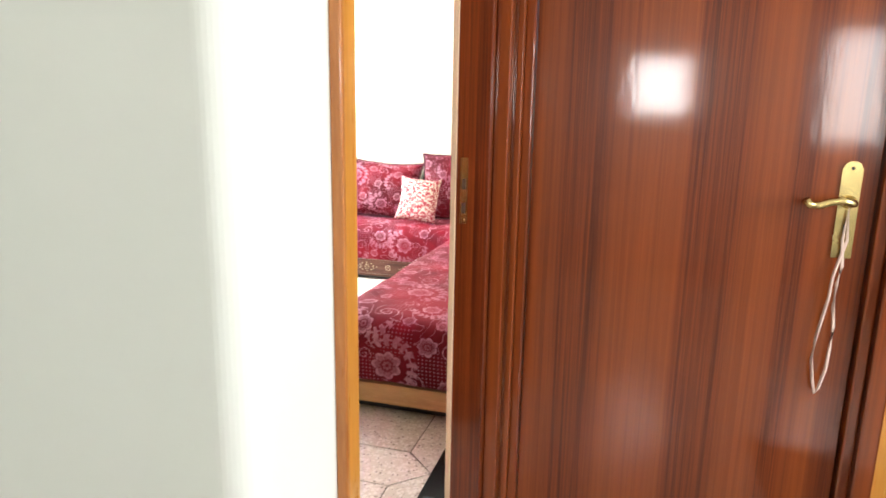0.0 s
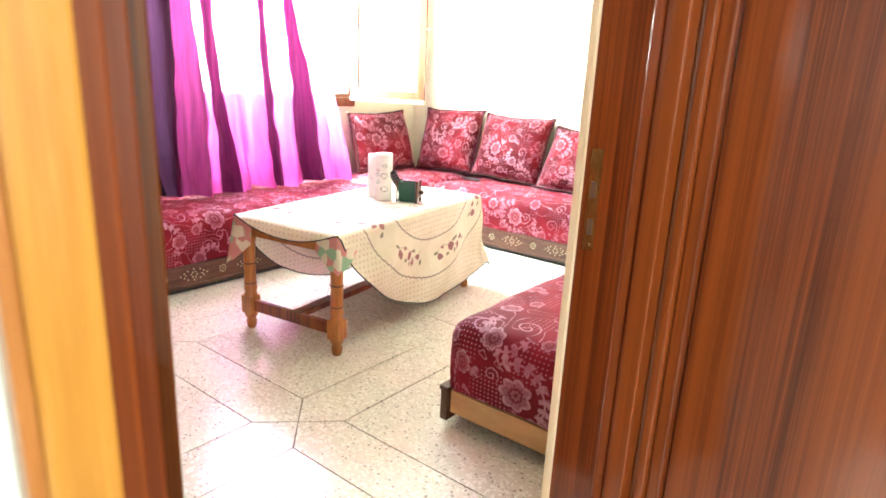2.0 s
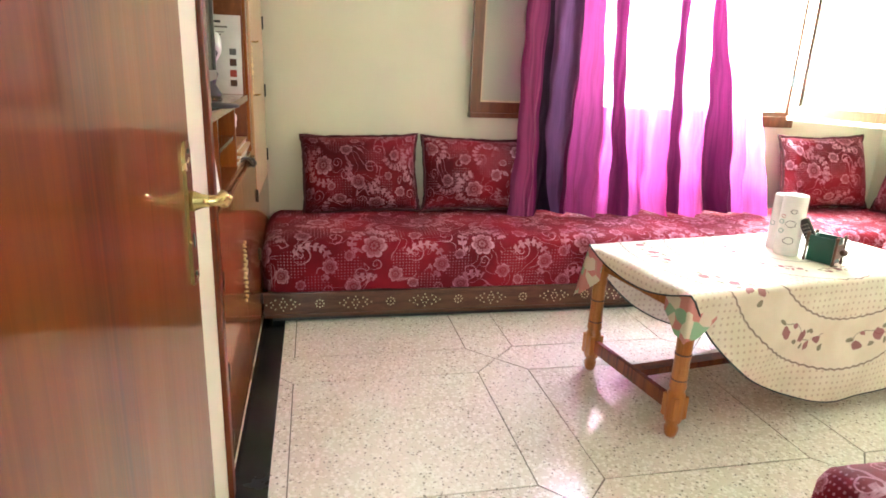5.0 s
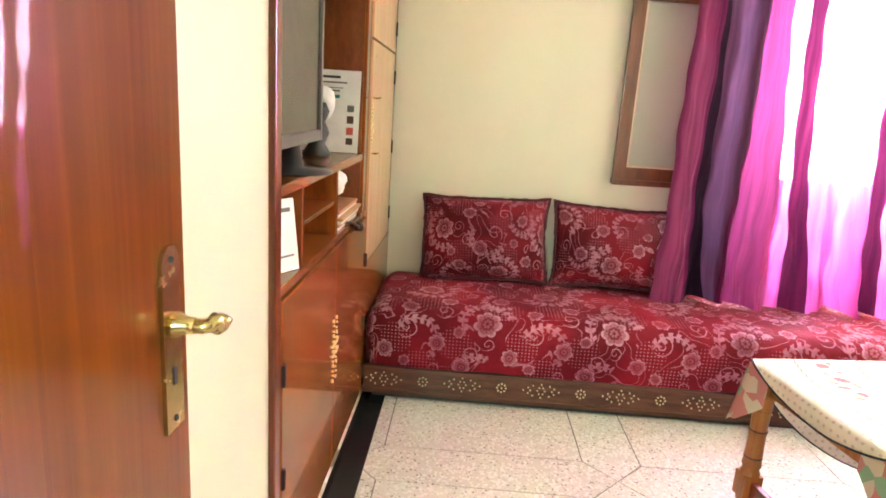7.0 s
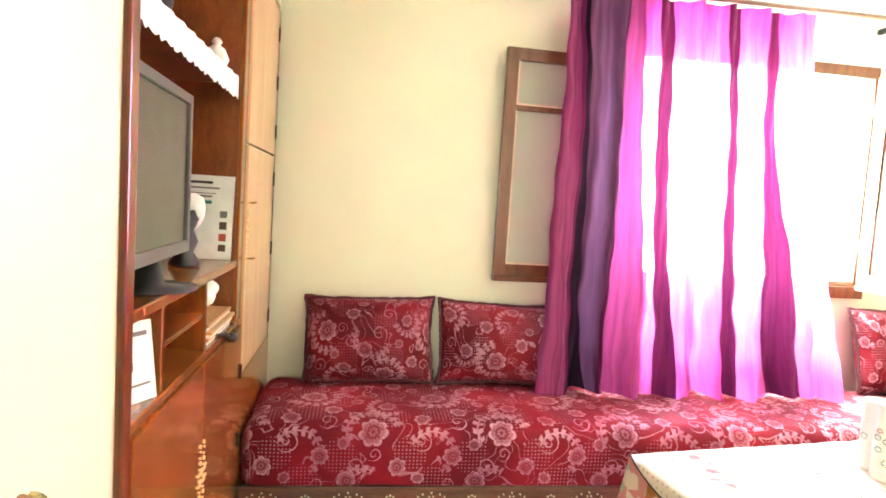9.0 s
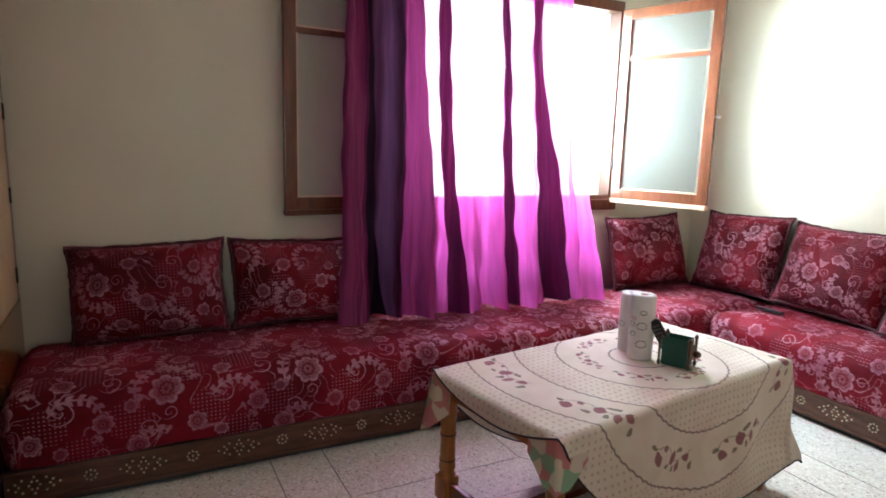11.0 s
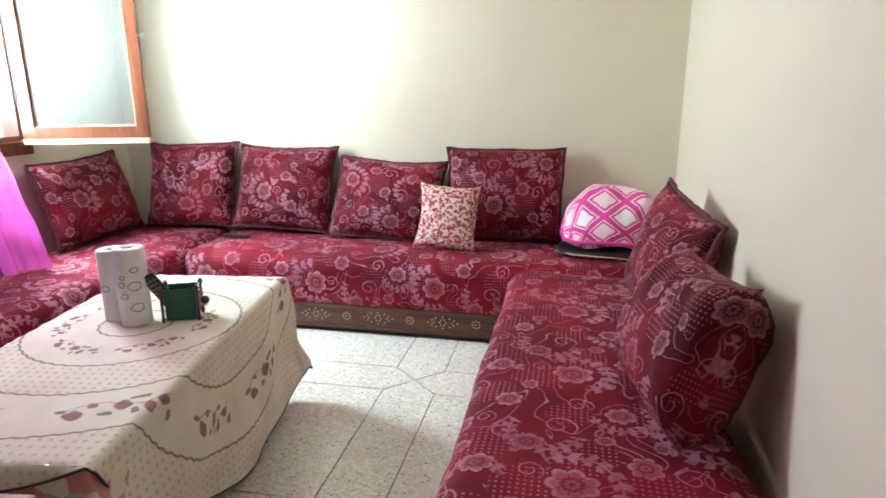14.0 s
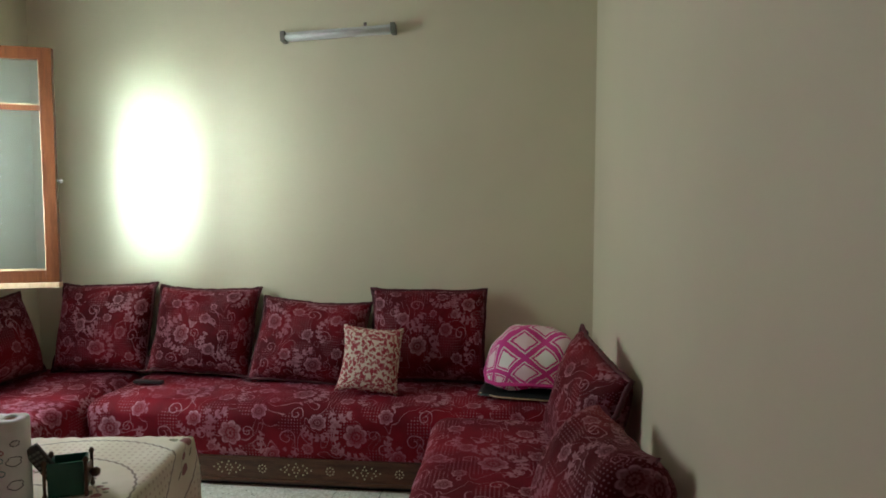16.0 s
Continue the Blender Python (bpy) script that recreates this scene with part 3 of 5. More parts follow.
def pillow_mesh(bm, w, h, t, seed, ears=0.016, n=26, square=3.2, crease=0.0):
    """A stuffed pillow in the plane z = 0, with a seam round it and drawn-out corners."""
    def place(sign):
        def f(u, v):
            a, b = 2 * u / w, 2 * v / h
            body = max(0.0, (1 - abs(a) ** square) * (1 - abs(b) ** 3.2)) ** 0.5
            body *= 1 - crease * abs(math.sin(7 * a + 3 * b + seed)) * max(abs(a), abs(b)) ** 2
            pull = 1 - 0.022 * (1 - abs(a * b)) * max(abs(a), abs(b)) ** 4
            c = (abs(a) * abs(b)) ** 6 * ears
            z = sign * (t / 2 * body + wobble((u + seed, v, seed), 7, 0.012) * body)
            sag = wobble((u, v, seed + 9), 2.4, 0.02)
            slip = wobble((u * 0.8, v, seed + 5), 3.1, 0.022)
            return (u * pull + math.copysign(c, u) + slip, v * pull + math.copysign(c, v) + sag * 0.8, z + sag)
        return f
    def unfold(u, v):
        """The cover's own metres: the slope towards the seam counts as width."""
        a, b = abs(2 * u / w), abs(2 * v / h)
        fall = t / 2 * (1 - max(0.0, (1 - a ** square) * (1 - b ** 3.2)) ** 0.5)
        k = (a ** 6 + 1e-9) / (a ** 6 + b ** 6 + 2e-9)
        return u + math.copysign(fall * k, u) + seed * 1.7, v + math.copysign(fall * (1 - k), v) + seed * 0.9

    us, vs = steps(-w / 2, w / 2, n), steps(-h / 2, h / 2, int(n * h / w) + 2)
    for sign in (1, -1):
        sheet(bm, place(sign), us, vs, lambda u, v: unfold(u, v))
    bmesh.ops.remove_doubles(bm, verts=bm.verts, dist=0.0008)
    edge = place(1)
    m = 26
    rim = [edge(u, -h / 2) for u in steps(-w / 2, w / 2, m)[:-1]] + [edge(w / 2, v) for v in steps(-h / 2, h / 2, m)[:-1]] + [edge(u, h / 2) for u in steps(w / 2, -w / 2, m)[:-1]] + [edge(-w / 2, v) for v in steps(h / 2, -h / 2, m)[:-1]]
    return [(x + wobble((x, y, seed), 60, 0.006), y + wobble((x, y, seed + 3), 60, 0.006), z + wobble((x, y, seed + 6), 40, 0.006)) for x, y, z in rim]


def pillow(name, label, m, w, h, t, seed, cover, piping=None, group="", square=3.2, crease=0.0):
    ob = thing(name, label, "pillow", group=group)
    bm = bmesh.new()
    rim = pillow_mesh(bm, w, h, t, seed, square=square, crease=crease)
    part("cover", bm, cover, ob)
    if piping:
        part("piping", tube(bmesh.new(), rim, 0.0105, 6, True), piping, ob, "dark red corded edge", True)
    ob.matrix_basis = m
    return ob


# ---- the structure ----
TOP = 3.0
WIN_Y0, WIN_Y1, WIN_Z0, WIN_Z1 = 2.98, 4.68, 1.10, 2.47
solid("wall_window", boxes((-4.02, -3.80, 0.5, WIN_Y0, 0, TOP), (-4.02, -3.80, WIN_Y1, 5.74, 0, TOP), (-4.02, -3.80, WIN_Y0, WIN_Y1, 0, WIN_Z0), (-4.02, -3.80, WIN_Y0, WIN_Y1, WIN_Z1, TOP)), WALL, "cream painted wall with a window opening", "wall", "structure")
solid("wall_far", boxes((-3.80, 0.12, 5.54, 5.74, 0, TOP)), WALL, "cream painted plaster wall behind the sofa", "wall", "structure")
solid("wall_east", prism(prism(bmesh.new(), [(-0.08, 5.54), (0.08, 5.54), (-0.10, 1.956), (-0.205, 1.956)], 0, TOP), [(-0.205, 0.98), (-0.118, 0.98), (-0.118, 1.955), (-0.205, 1.955)], 2.12, TOP), WALL, "cream painted side wall with a doorway", "wall", "structure")
solid("wall_south", boxes((-1.62, -0.205, 0.742, 1.05, 0, TOP), (-3.80, -1.62, 0.5, 0.56, 0, TOP), (-1.62, -1.55, 0.5, 0.742, 0, TOP), (-3.80, -1.62, 0.56, 1.05, 2.46, TOP)), WALL, "cream painted wall with a cabinet recess", "wall", "structure")
ROUND = [(-0.163 + 0.045 * math.sin(a), 0.780 - 0.045 * math.cos(a)) for a in steps(0, math.pi / 2, 12)]
solid("wall_pier", prism(bmesh.new(), [(-1.55, 0.735)] + ROUND + [(-0.118, 0.98), (-0.205, 0.98), (-0.205, 0.742), (-1.55, 0.742)], 0, TOP), HALL, "white painted hall wall end beside the doorway", "wall", "structure")
solid("wall_hall_end", boxes((-0.06, 0.0, 2.07, 2.2, 0, TOP), (0.94, 2.55, 2.07, 2.2, 0, TOP), (0.0, 0.94, 2.07, 2.2, 2.1, TOP)), HALL, "white painted wall around a closed door", "wall", "structure")
solid("wall_hall_east", boxes((2.40, 2.55, -2.4, 0.35, 0, TOP), (2.40, 2.55, 1.45, 2.07, 0, TOP), (2.40, 2.55, 0.35, 1.45, 0, 1.05), (2.40, 2.55, 0.35, 1.45, 2.15, TOP)), HALL, "white painted hall wall with a window opening", "wall", "structure")
solid("wall_hall_back", boxes((-1.55, 0.29, -2.35, -2.2, 0, TOP), (0.77, 1.88, -2.35, -2.2, 0, TOP), (2.33, 2.40, -2.35, -2.2, 0, TOP), (0.29, 0.77, -2.35, -2.2, 0, 1.42), (0.29, 0.77, -2.35, -2.2, 1.9, TOP), (1.88, 2.33, -2.35, -2.2, 0, 1.2), (1.88, 2.33, -2.35, -2.2, 2.1, TOP)), HALL, "white painted hall wall with two small windows", "wall", "structure")
solid("wall_hall_west", boxes((-1.70, -1.55, -2.35, 0.735, 0, TOP)), HALL, "plain white painted hall wall", "wall", "structure")
solid("ceiling", boxes((-4.02, 0.12, 0.5, 5.74, TOP, TOP + 0.12), (-1.70, 2.55, -2.4, 0.5, TOP, TOP + 0.12), (0.12, 2.55, 0.5, 2.2, TOP, TOP + 0.12)), CEIL, "plain white painted ceiling", "ceiling", "structure")


def door_handle(parent, name, at, facing, reach):
    """A brass lever on a long plate. facing: +1 or -1 along y; reach: the lever's way along x."""
    x, y, z = at
    h = part(name, prism(bmesh.new(), [(x + 0.024 * a, b) for a, b in ((-1, z - 0.15), (1, z - 0.15), (1, z + 0.085), (0.72, z + 0.10), (0.3, z + 0.106), (-0.3, z + 0.106), (-0.72, z + 0.10), (-1, z + 0.085))], 0, 0.006), BRASS, parent, "brass handle plate")
    h.data.transform(Matrix(((1, 0, 0, 0), (0, 0, facing, y), (0, 1, 0, 0), (0, 0, 0, 1))))
    o = facing
    way = [(x, y, z), (x, y + 0.03 * o, z), (x, y + 0.046 * o, z), (x + 0.01 * reach, y + 0.056 * o, z + 0.002), (x + 0.035 * reach, y + 0.060 * o, z + 0.008), (x + 0.065 * reach, y + 0.060 * o, z + 0.002), (x + 0.092 * reach, y + 0.058 * o, z - 0.008), (x + 0.115 * reach, y + 0.060 * o, z - 0.006), (x + 0.128 * reach, y + 0.066 * o, z + 0.006)]
    part("lever", tube(bmesh.new(), way, 0.0105, 12), BRASS, h, "", True)
    part("collar", lathe(bmesh.new(), [(0.018, 0), (0.018, 0.006), (0.012, 0.02), (0.011, 0.03)], 14, Matrix.Translation((x, y + 0.006 * o, z)) @ pose(0, 0, 0, -90 * o)), BRASS, h, "", True)
    part("keyhole", boxes((x - 0.004, x + 0.004, min(y, y + 0.0075 * o), max(y, y + 0.0075 * o), z - 0.085, z - 0.06)), DARK, h)
    for dz in (0.088, -0.135):
        part("screw", lathe(bmesh.new(), [(0.005, 0), (0.004, 0.002)], 8, Matrix.Translation((x, y + 0.006 * o, z + dz)) @ pose(0, 0, 0, -90 * o)), IRON, h)
    return h


# the doorway into the room: casings, stops and the leaf that stands open
frame_1 = thing("door_frame", "yellow pine and mahogany frame around the doorway", "door frame", (-0.1, 1.45, 0), kind="structure")
part("casing", boxes((-0.118, -0.105, 0.963, 1.010, 0, 2.16), bev=0.004), PINE, frame_1, "glossy yellow pine casing")
part("casing_edge", boxes((-0.118, -0.100, 0.951, 0.962, 0, 2.17), bev=0.003), TABLE, frame_1, "worn brown outer edge")
part("jamb", boxes((-0.205, -0.118, 0.98, 1.032, 0, 2.12), (-0.205, -0.165, 1.032, 1.07, 0, 2.1), bev=0.003), DOOR, frame_1, "dark red varnished jamb with a stop")
part("head", boxes((-0.205, -0.108, 1.032, 1.955, 2.075, 2.12), bev=0.003), DOOR, frame_1)
part("far_jamb", boxes((-0.195, -0.10, 1.897, 1.955, 0, 2.075), bev=0.003), DOOR, frame_1, "varnished brown jamb")
part("far_edge", boxes((-0.209, -0.194, 1.888, 1.955, 0, 2.08), bev=0.002), PALE, frame_1, "pale bare wood edge")
strike = part("strike_plate", boxes((-0.182, -0.160, 1.8945, 1.898, 1.0, 1.19)), BRASS, frame_1, "worn brass strike plate")
part("slot", boxes((-0.176, -0.166, 1.8935, 1.8955, 1.03, 1.06), (-0.176, -0.166, 1.8935, 1.8955, 1.1, 1.13)), BOTTLE, strike)

door_1 = thing("door_1", "glossy reddish wooden door standing open against the wall", "door", (-0.62, 1.095, 0), kind="structure")
leaf_1 = part("leaf", boxes((-1.05, -0.222, 1.075, 1.113, 0.012, 2.07), bev=0.003), LEAF, door_1)
door_handle(leaf_1, "door_handle", (-1.0, 1.113, 1.10), 1, -0.22)
for z in (1.85,):
    part("hinge", lathe(bmesh.new(), [(0.005, z - 0.04), (0.005, z + 0.04)], 10, Matrix.Translation((-0.216, 1.116, 0))), IRON, door_1)

# the closed door at the end of the hall
frame_2 = thing("door_frame", "fluted mahogany frame around the closed hall door", "door frame", (0.45, 2.06, 0), kind="structure")
for k, (x, w, y) in enumerate(((-0.10, 0.018, 2.0), (-0.082, 0.022, 1.982), (-0.06, 0.012, 1.996), (-0.048, 0.02, 1.985), (-0.028, 0.028, 2.004))):
    part("fluted_moulding", boxes((x, x + w, y, 2.069, 0, 2.14), bev=0.005), DOOR, frame_2)
part("corner_post", boxes((-0.0995, -0.057, 1.943, 2.01, 0, 2.14), bev=0.004), DOOR, frame_2)
part("side_casing", boxes((0.905, 0.935, 2.005, 2.069, 0, 2.14), (0.935, 0.985, 1.985, 2.069, 0, 2.16), bev=0.006), DOOR, frame_2)
part("outer_casing", boxes((0.985, 1.06, 2.0, 2.069, 0, 2.19), bev=0.004), PINE, frame_2, "yellow pine outer casing")
part("head", boxes((0.0, 0.905, 2.0, 2.069, 2.075, 2.14), bev=0.004), DOOR, frame_2)
door_2 = thing("door_2", "closed glossy mahogany door with a brass handle", "door", (0.45, 2.05, 0), kind="structure")
leaf_2 = part("leaf", boxes((0.002, 0.902, 2.03, 2.068, 0.01, 2.072), bev=0.003), DOOR, door_2)
door_handle(leaf_2, "door_handle", (0.838, 2.03, 1.10), -1, -0.9)
loop = [(0.838 - 0.012 * s + 0.004 * math.sin(k * 1.7), 2.012, z) for k, (s, z) in enumerate(((0, 1.09), (-0.2, 1.0), (0.5, 0.94), (0.9, 0.9), (1.6, 0.84), (2.4, 0.78), (2.6, 0.72), (2.9, 0.66), (2.6, 0.6), (1.7, 0.565), (0.6, 0.58), (-0.1, 0.64), (0.1, 0.7), (-0.4, 0.76), (0.0, 0.82), (0.4, 0.88), (0.0, 0.93), (0.2, 1.0)))]
solid("string_loop", tube(bmesh.new(), loop, 0.0042, 7, True), STRING, "pale twisted string loop hanging from the door handle", "string", smooth=True)


def stud(bm, c, right, up, q):
    out = right.cross(up) * 0.0025
    ring = [right * (q * math.cos(b)) + up * (q * math.sin(b)) for b in (0, 1.05, 2.1, 3.14, 4.19, 5.24)]
    lo, hi = [bm.verts.new(c - out + v) for v in ring], [bm.verts.new(c + out + v * 0.85) for v in ring]
    bm.faces.new(hi)
    for k in range(6):
        bm.faces.new((lo[k], lo[(k + 1) % 6], hi[(k + 1) % 6], hi[k]))


def inlay(start, right, length, z, height):
    """Bone studs let into a plinth: rosettes and eye-shaped clusters by turns."""
    bm, up, i, d = bmesh.new(), Vector((0, 0, 1)), 0, 0.1
    while d < length - 0.08:
        c = start + right * d
        c.z = z
        if i % 2:
            stud(bm, c, right, up, 0.0048)
            for k in range(8):
                stud(bm, c + right * (0.021 * math.cos(k * 0.785)) + up * (0.021 * math.sin(k * 0.785)), right, up, 0.005)
        else:
            for k in range(6):
                stud(bm, c + right * (0.018 * math.cos(k * 1.047)) + up * (0.018 * math.sin(k * 1.047)), right, up, 0.0046)
            for a, b in ((-0.085, 0), (-0.062, 0.014), (-0.062, -0.014), (-0.04, 0.026), (-0.04, -0.026), (-0.052, 0.0), (0.085, 0), (0.062, 0.014), (0.062, -0.014), (0.04, 0.026), (0.04, -0.026), (0.052, 0.0), (0, 0.034), (0, -0.034)):
                stud(bm, c + right * a + up * b, right, up, 0.0048)
        d += 0.19
        i += 1
    return bm


# ---- the banquettes ----
def banquette(label, x0, x1, y0, y1, front, seed, side_end=None):
    """A mattress in a brocade cover on a wooden plinth. front: the side that carries the inlaid board."""
    ob = thing("banquette", label, "sofa", ((x0 + x1) / 2, (y0 + y1) / 2, 0), "banquettes round the room")
    z1 = 0.165
    b = 0.03
    if front == "x+":
        part("plinth", boxes((x0 + 0.02, x1 - b, y0 + 0.02, y1 - 0.02, 0.05, z1 - 0.01)), BEDEND, ob)
        board = part("front_board", boxes((x1 - b, x1, y0, y1, 0.048, z1 - 0.014), bev=0.003), PLINTH, ob, "dark carved board with bone inlay")
        part("top_rail", boxes((x1 - b, x1 + 0.008, y0, y1, z1 - 0.014, z1 + 0.004), bev=0.003), PLINTH, board)
        part("bottom_rail", boxes((x1 - b, x1 + 0.006, y0, y1, 0.03, 0.048), bev=0.003), PLINTH, board)
        part("inlay", inlay(Vector((x1 + 0.003, y0, 0)), Vector((0, 1, 0)), y1 - y0, 0.105, 0.1), INLAY, board)["kind"] = "stuff"
        part("skid", boxes((x0 + 0.05, x1 - 0.03, y0 + 0.04, y1 - 0.04, 0, 0.05)), DARK, ob)
    elif front == "y-":
        part("plinth", boxes((x0 + 0.02, x1 - 0.02, y0 + b, y1 - 0.02, 0.05, z1 - 0.01)), BEDEND, ob)
        board = part("front_board", boxes((x0, x1, y0, y0 + b, 0.048, z1 - 0.014), bev=0.003), PLINTH, ob, "dark carved board with bone inlay")
        part("top_rail", boxes((x0, x1, y0 - 0.008, y0 + b, z1 - 0.014, z1 + 0.004), bev=0.003), PLINTH, board)
        part("bottom_rail", boxes((x0, x1, y0 - 0.006, y0 + b, 0.03, 0.048), bev=0.003), PLINTH, board)
        part("inlay", inlay(Vector((x0, y0 - 0.003, 0)), Vector((1, 0, 0)), x1 - x0, 0.105, 0.1), INLAY, board)["kind"] = "stuff"
        part("skid", boxes((x0 + 0.03, x1 - 0.03, y0 + 0.03, y1 - 0.04, 0, 0.05)), DARK, ob)
    else:
        part("plinth", boxes((x0 + b, x1 - 0.02, y0 + 0.02, y1 - 0.02, 0.06, z1 - 0.012), bev=0.003), BEDEND, ob, "light wooden end board")
        board = part("front_board", boxes((x0 - 0.004, x0 + b, y0, y1, 0.03, z1 - 0.014), bev=0.003), PLINTH, ob, "dark carved board with bone inlay")
        part("top_rail", boxes((x0 - 0.012, x0 + b, y0, y1, z1 - 0.014, z1 + 0.004), bev=0.003), PLINTH, board)
        part("inlay", inlay(Vector((x0 - 0.007, y1, 0)), Vector((0, -1, 0)), y1 - y0, 0.105, 0.1), INLAY, board)["kind"] = "stuff"
        for yy in (y0 + 0.1, (y0 + y1) / 2, y1 - 0.15):
            part("foot", boxes((x0 + 0.06, x1 - 0.06, yy, yy + 0.05, 0, 0.06)), DARK, ob)
    part("mattress", drape(x0 + 0.004, x1 - 0.004, y0 + 0.004, y1 - 0.004, 0.445, 0.275, 0.075, 0.035, 0.008, 0.016, seed, 0.012), RED, ob, "mattress in a red floral velvet cover")
    return ob


banquette("long red floral velvet banquette on an inlaid plinth under the window", -3.785, -2.995, 1.06, 5.52, "x+", 0.0)
banquette("red floral velvet banquette on an inlaid plinth along the wall", -2.985, -0.11, 4.835, 5.52, "y-", 3.3)
banquette("red floral velvet banquette with a light wooden end near the doorway", -0.985, -0.205, 2.535, 4.82, "x-", 7.1)


def lean(x, y, z, heading, tilt, roll=0):
    return Matrix.Translation((x, y, z)) @ pose(0, 0, 0, 0, 0, heading + 90) @ pose(0, 0, 0, 90 - tilt) @ pose(0, 0, 0, 0, 0, roll)


LABEL = "red floral velvet back pillow with dark piping leaning on the wall"
for k, (x, y, z, heading, tilt, roll, w, h) in enumerate((
        (-3.665, 1.62, 0.69, 0, 15, 1.5, 0.68, 0.45),
        (-3.665, 2.36, 0.69, 0, 15, -1, 0.70, 0.45),
        (-3.66, 4.95, 0.72, 0, 16, 2, 0.68, 0.50),
        (-3.235, 5.41, 0.755, -90, 15, 1, 0.64, 0.55),
        (-2.54, 5.40, 0.75, -90, 17, -1.5, 0.66, 0.54),
        (-1.83, 5.36, 0.70, -90, 24, -3.5, 0.68, 0.52),
        (-1.10, 5.42, 0.74, -90, 13, 0.5, 0.70, 0.54),
        (-0.30, 4.17, 0.72, 190, 17, -6, 0.61, 0.47),
        (-0.355, 3.415, 0.685, 186, 22, 4, 0.54, 0.43))):
    pillow("back_pillow", LABEL, lean(x, y, z, heading, tilt, roll), w, h, 0.232 if k < 7 else (0.23 if k == 7 else 0.27), 1.37 * k + 0.4, RED2, PIPE if k < 8 else None, "red back pillows", 7.0 if k == 8 else 3.2, 0.22 if k == 8 else 0.06)
pillow("small_cushion", "small cream cushion with dark red sprigs on the banquette", lean(-1.40, 5.13, 0.655, -90, 22, -2), 0.34, 0.37, 0.11, 2.2, SPRIG)

# folded quilt on a black bag in the corner
quilt = thing("folded_quilt", "pink and white lattice quilt folded into a bundle", "quilt", (-0.5, 5.22, 0.5))
body = part("cover", drape(-0.72, -0.20, 5.04, 5.46, 0.785, 0.26, 0.17, 0.03, 0.03, 0.055, 5.5, 0.02), QUILT, quilt)
part("rolled_edge", tube(bmesh.new(), [(-0.725, 5.40, 0.60), (-0.735, 5.22, 0.575), (-0.72, 5.08, 0.56), (-0.66, 5.03, 0.555), (-0.5, 5.02, 0.56), (-0.34, 5.015, 0.555), (-0.23, 5.03, 0.56), (-0.19, 5.12, 0.57)], 0.011, 10), QUILT, quilt, "rolled pink edge of the quilt", True)
bag = thing("flat_bag", "flat black bag lying under the quilt", "bag", (-0.52, 5.2, 0.46))
bm = bmesh.new()
pillow_mesh(bm, 0.46, 0.42, 0.045, 3.5, 0.0, 16)
part("shell", bm, DARK, bag).data.transform(pose(-0.52, 5.22, 0.487, 0, 0, -10))
part("zip", tube(bmesh.new(), [(-0.76, 5.09, 0.487), (-0.66, 5.02, 0.487), (-0.5, 4.995, 0.487), (-0.35, 4.975, 0.487)], 0.004, 6), PALE, bag, "pale zip edge", True)
solid("remote_control", boxes((-2.86, -2.68, 5.12, 5.16, 0.468, 0.486), bev=0.005), DARK, "black remote control lying on the banquette", "remote control")

# ---- the table ----
CX, CY, HX, HY, TT = -2.108, 3.265, 0.325, 0.68, 0.60
AT = pose(CX, CY, 0, 0, 0, 8.2)
table = thing("coffee_table", "honey wood table with turned legs under a printed cloth", "table")
part("tabletop", boxes((-HX, HX, -HY, HY, TT - 0.03, TT), bev=0.006), TABLE, table)
part("apron", boxes((-HX + 0.03, HX - 0.03, -HY + 0.035, -HY + 0.055, TT - 0.10, TT - 0.03), (-HX + 0.03, HX - 0.03, HY - 0.055, HY - 0.035, TT - 0.10, TT - 0.03), (-HX + 0.035, -HX + 0.055, -HY + 0.055, HY - 0.055, TT - 0.10, TT - 0.03), (HX - 0.055, HX - 0.035, -HY + 0.055, HY - 0.055, TT - 0.10, TT - 0.03)), TABLE, table)
LEG = [(0.018, 0.0), (0.024, 0.012), (0.028, 0.04), (0.022, 0.055), (0.033, 0.07), (0.036, 0.09), (0.036, 0.175), (0.033, 0.19), (0.027, 0.2), (0.034, 0.215), (0.031, 0.24), (0.029, 0.33), (0.031, 0.345), (0.029, 0.352), (0.031, 0.42), (0.034, 0.45), (0.030, 0.46), (0.036, 0.475), (0.036, 0.50)]
for sx in (-1, 1):
    for sy in (-1, 1):
        m = Matrix.Translation((sx * (HX - 0.04), sy * (HY - 0.045), 0))
        leg = part("leg", lathe(bmesh.new(), LEG, 18, m), TABLE, table, "turned leg with dark rings", True)
        x, y = m.translation.x, m.translation.y
        part("block", boxes((x - 0.034, x + 0.034, y - 0.034, y + 0.034, 0.085, 0.18), bev=0.004), TABLE, leg)
        part("block", boxes((x - 0.036, x + 0.036, y - 0.036, y + 0.036, 0.495, TT - 0.03), bev=0.004), TABLE, leg)
        for z in (0.245, 0.35, 0.43):
            part("ring", lathe(bmesh.new(), [(0.0315, z), (0.0325, z + 0.003), (0.0315, z + 0.006)], 18, m), PLINTH, leg, "", True)
for sy in (-1, 1):
    part("stretcher", boxes((-HX + 0.07, HX - 0.07, sy * (HY - 0.045) - 0.012, sy * (HY - 0.045) + 0.012, 0.10, 0.16), bev=0.003), DOOR, table)
part("long_stretcher", boxes((-0.03, 0.03, -HY + 0.06, HY - 0.06, 0.115, 0.145), bev=0.003), DOOR, table)
table.matrix_basis = AT

# cloth: an oval laid over the top, deeper on the long sides
OX, OY, EA, EB = 0.01, 0.24, 0.865, 1.0


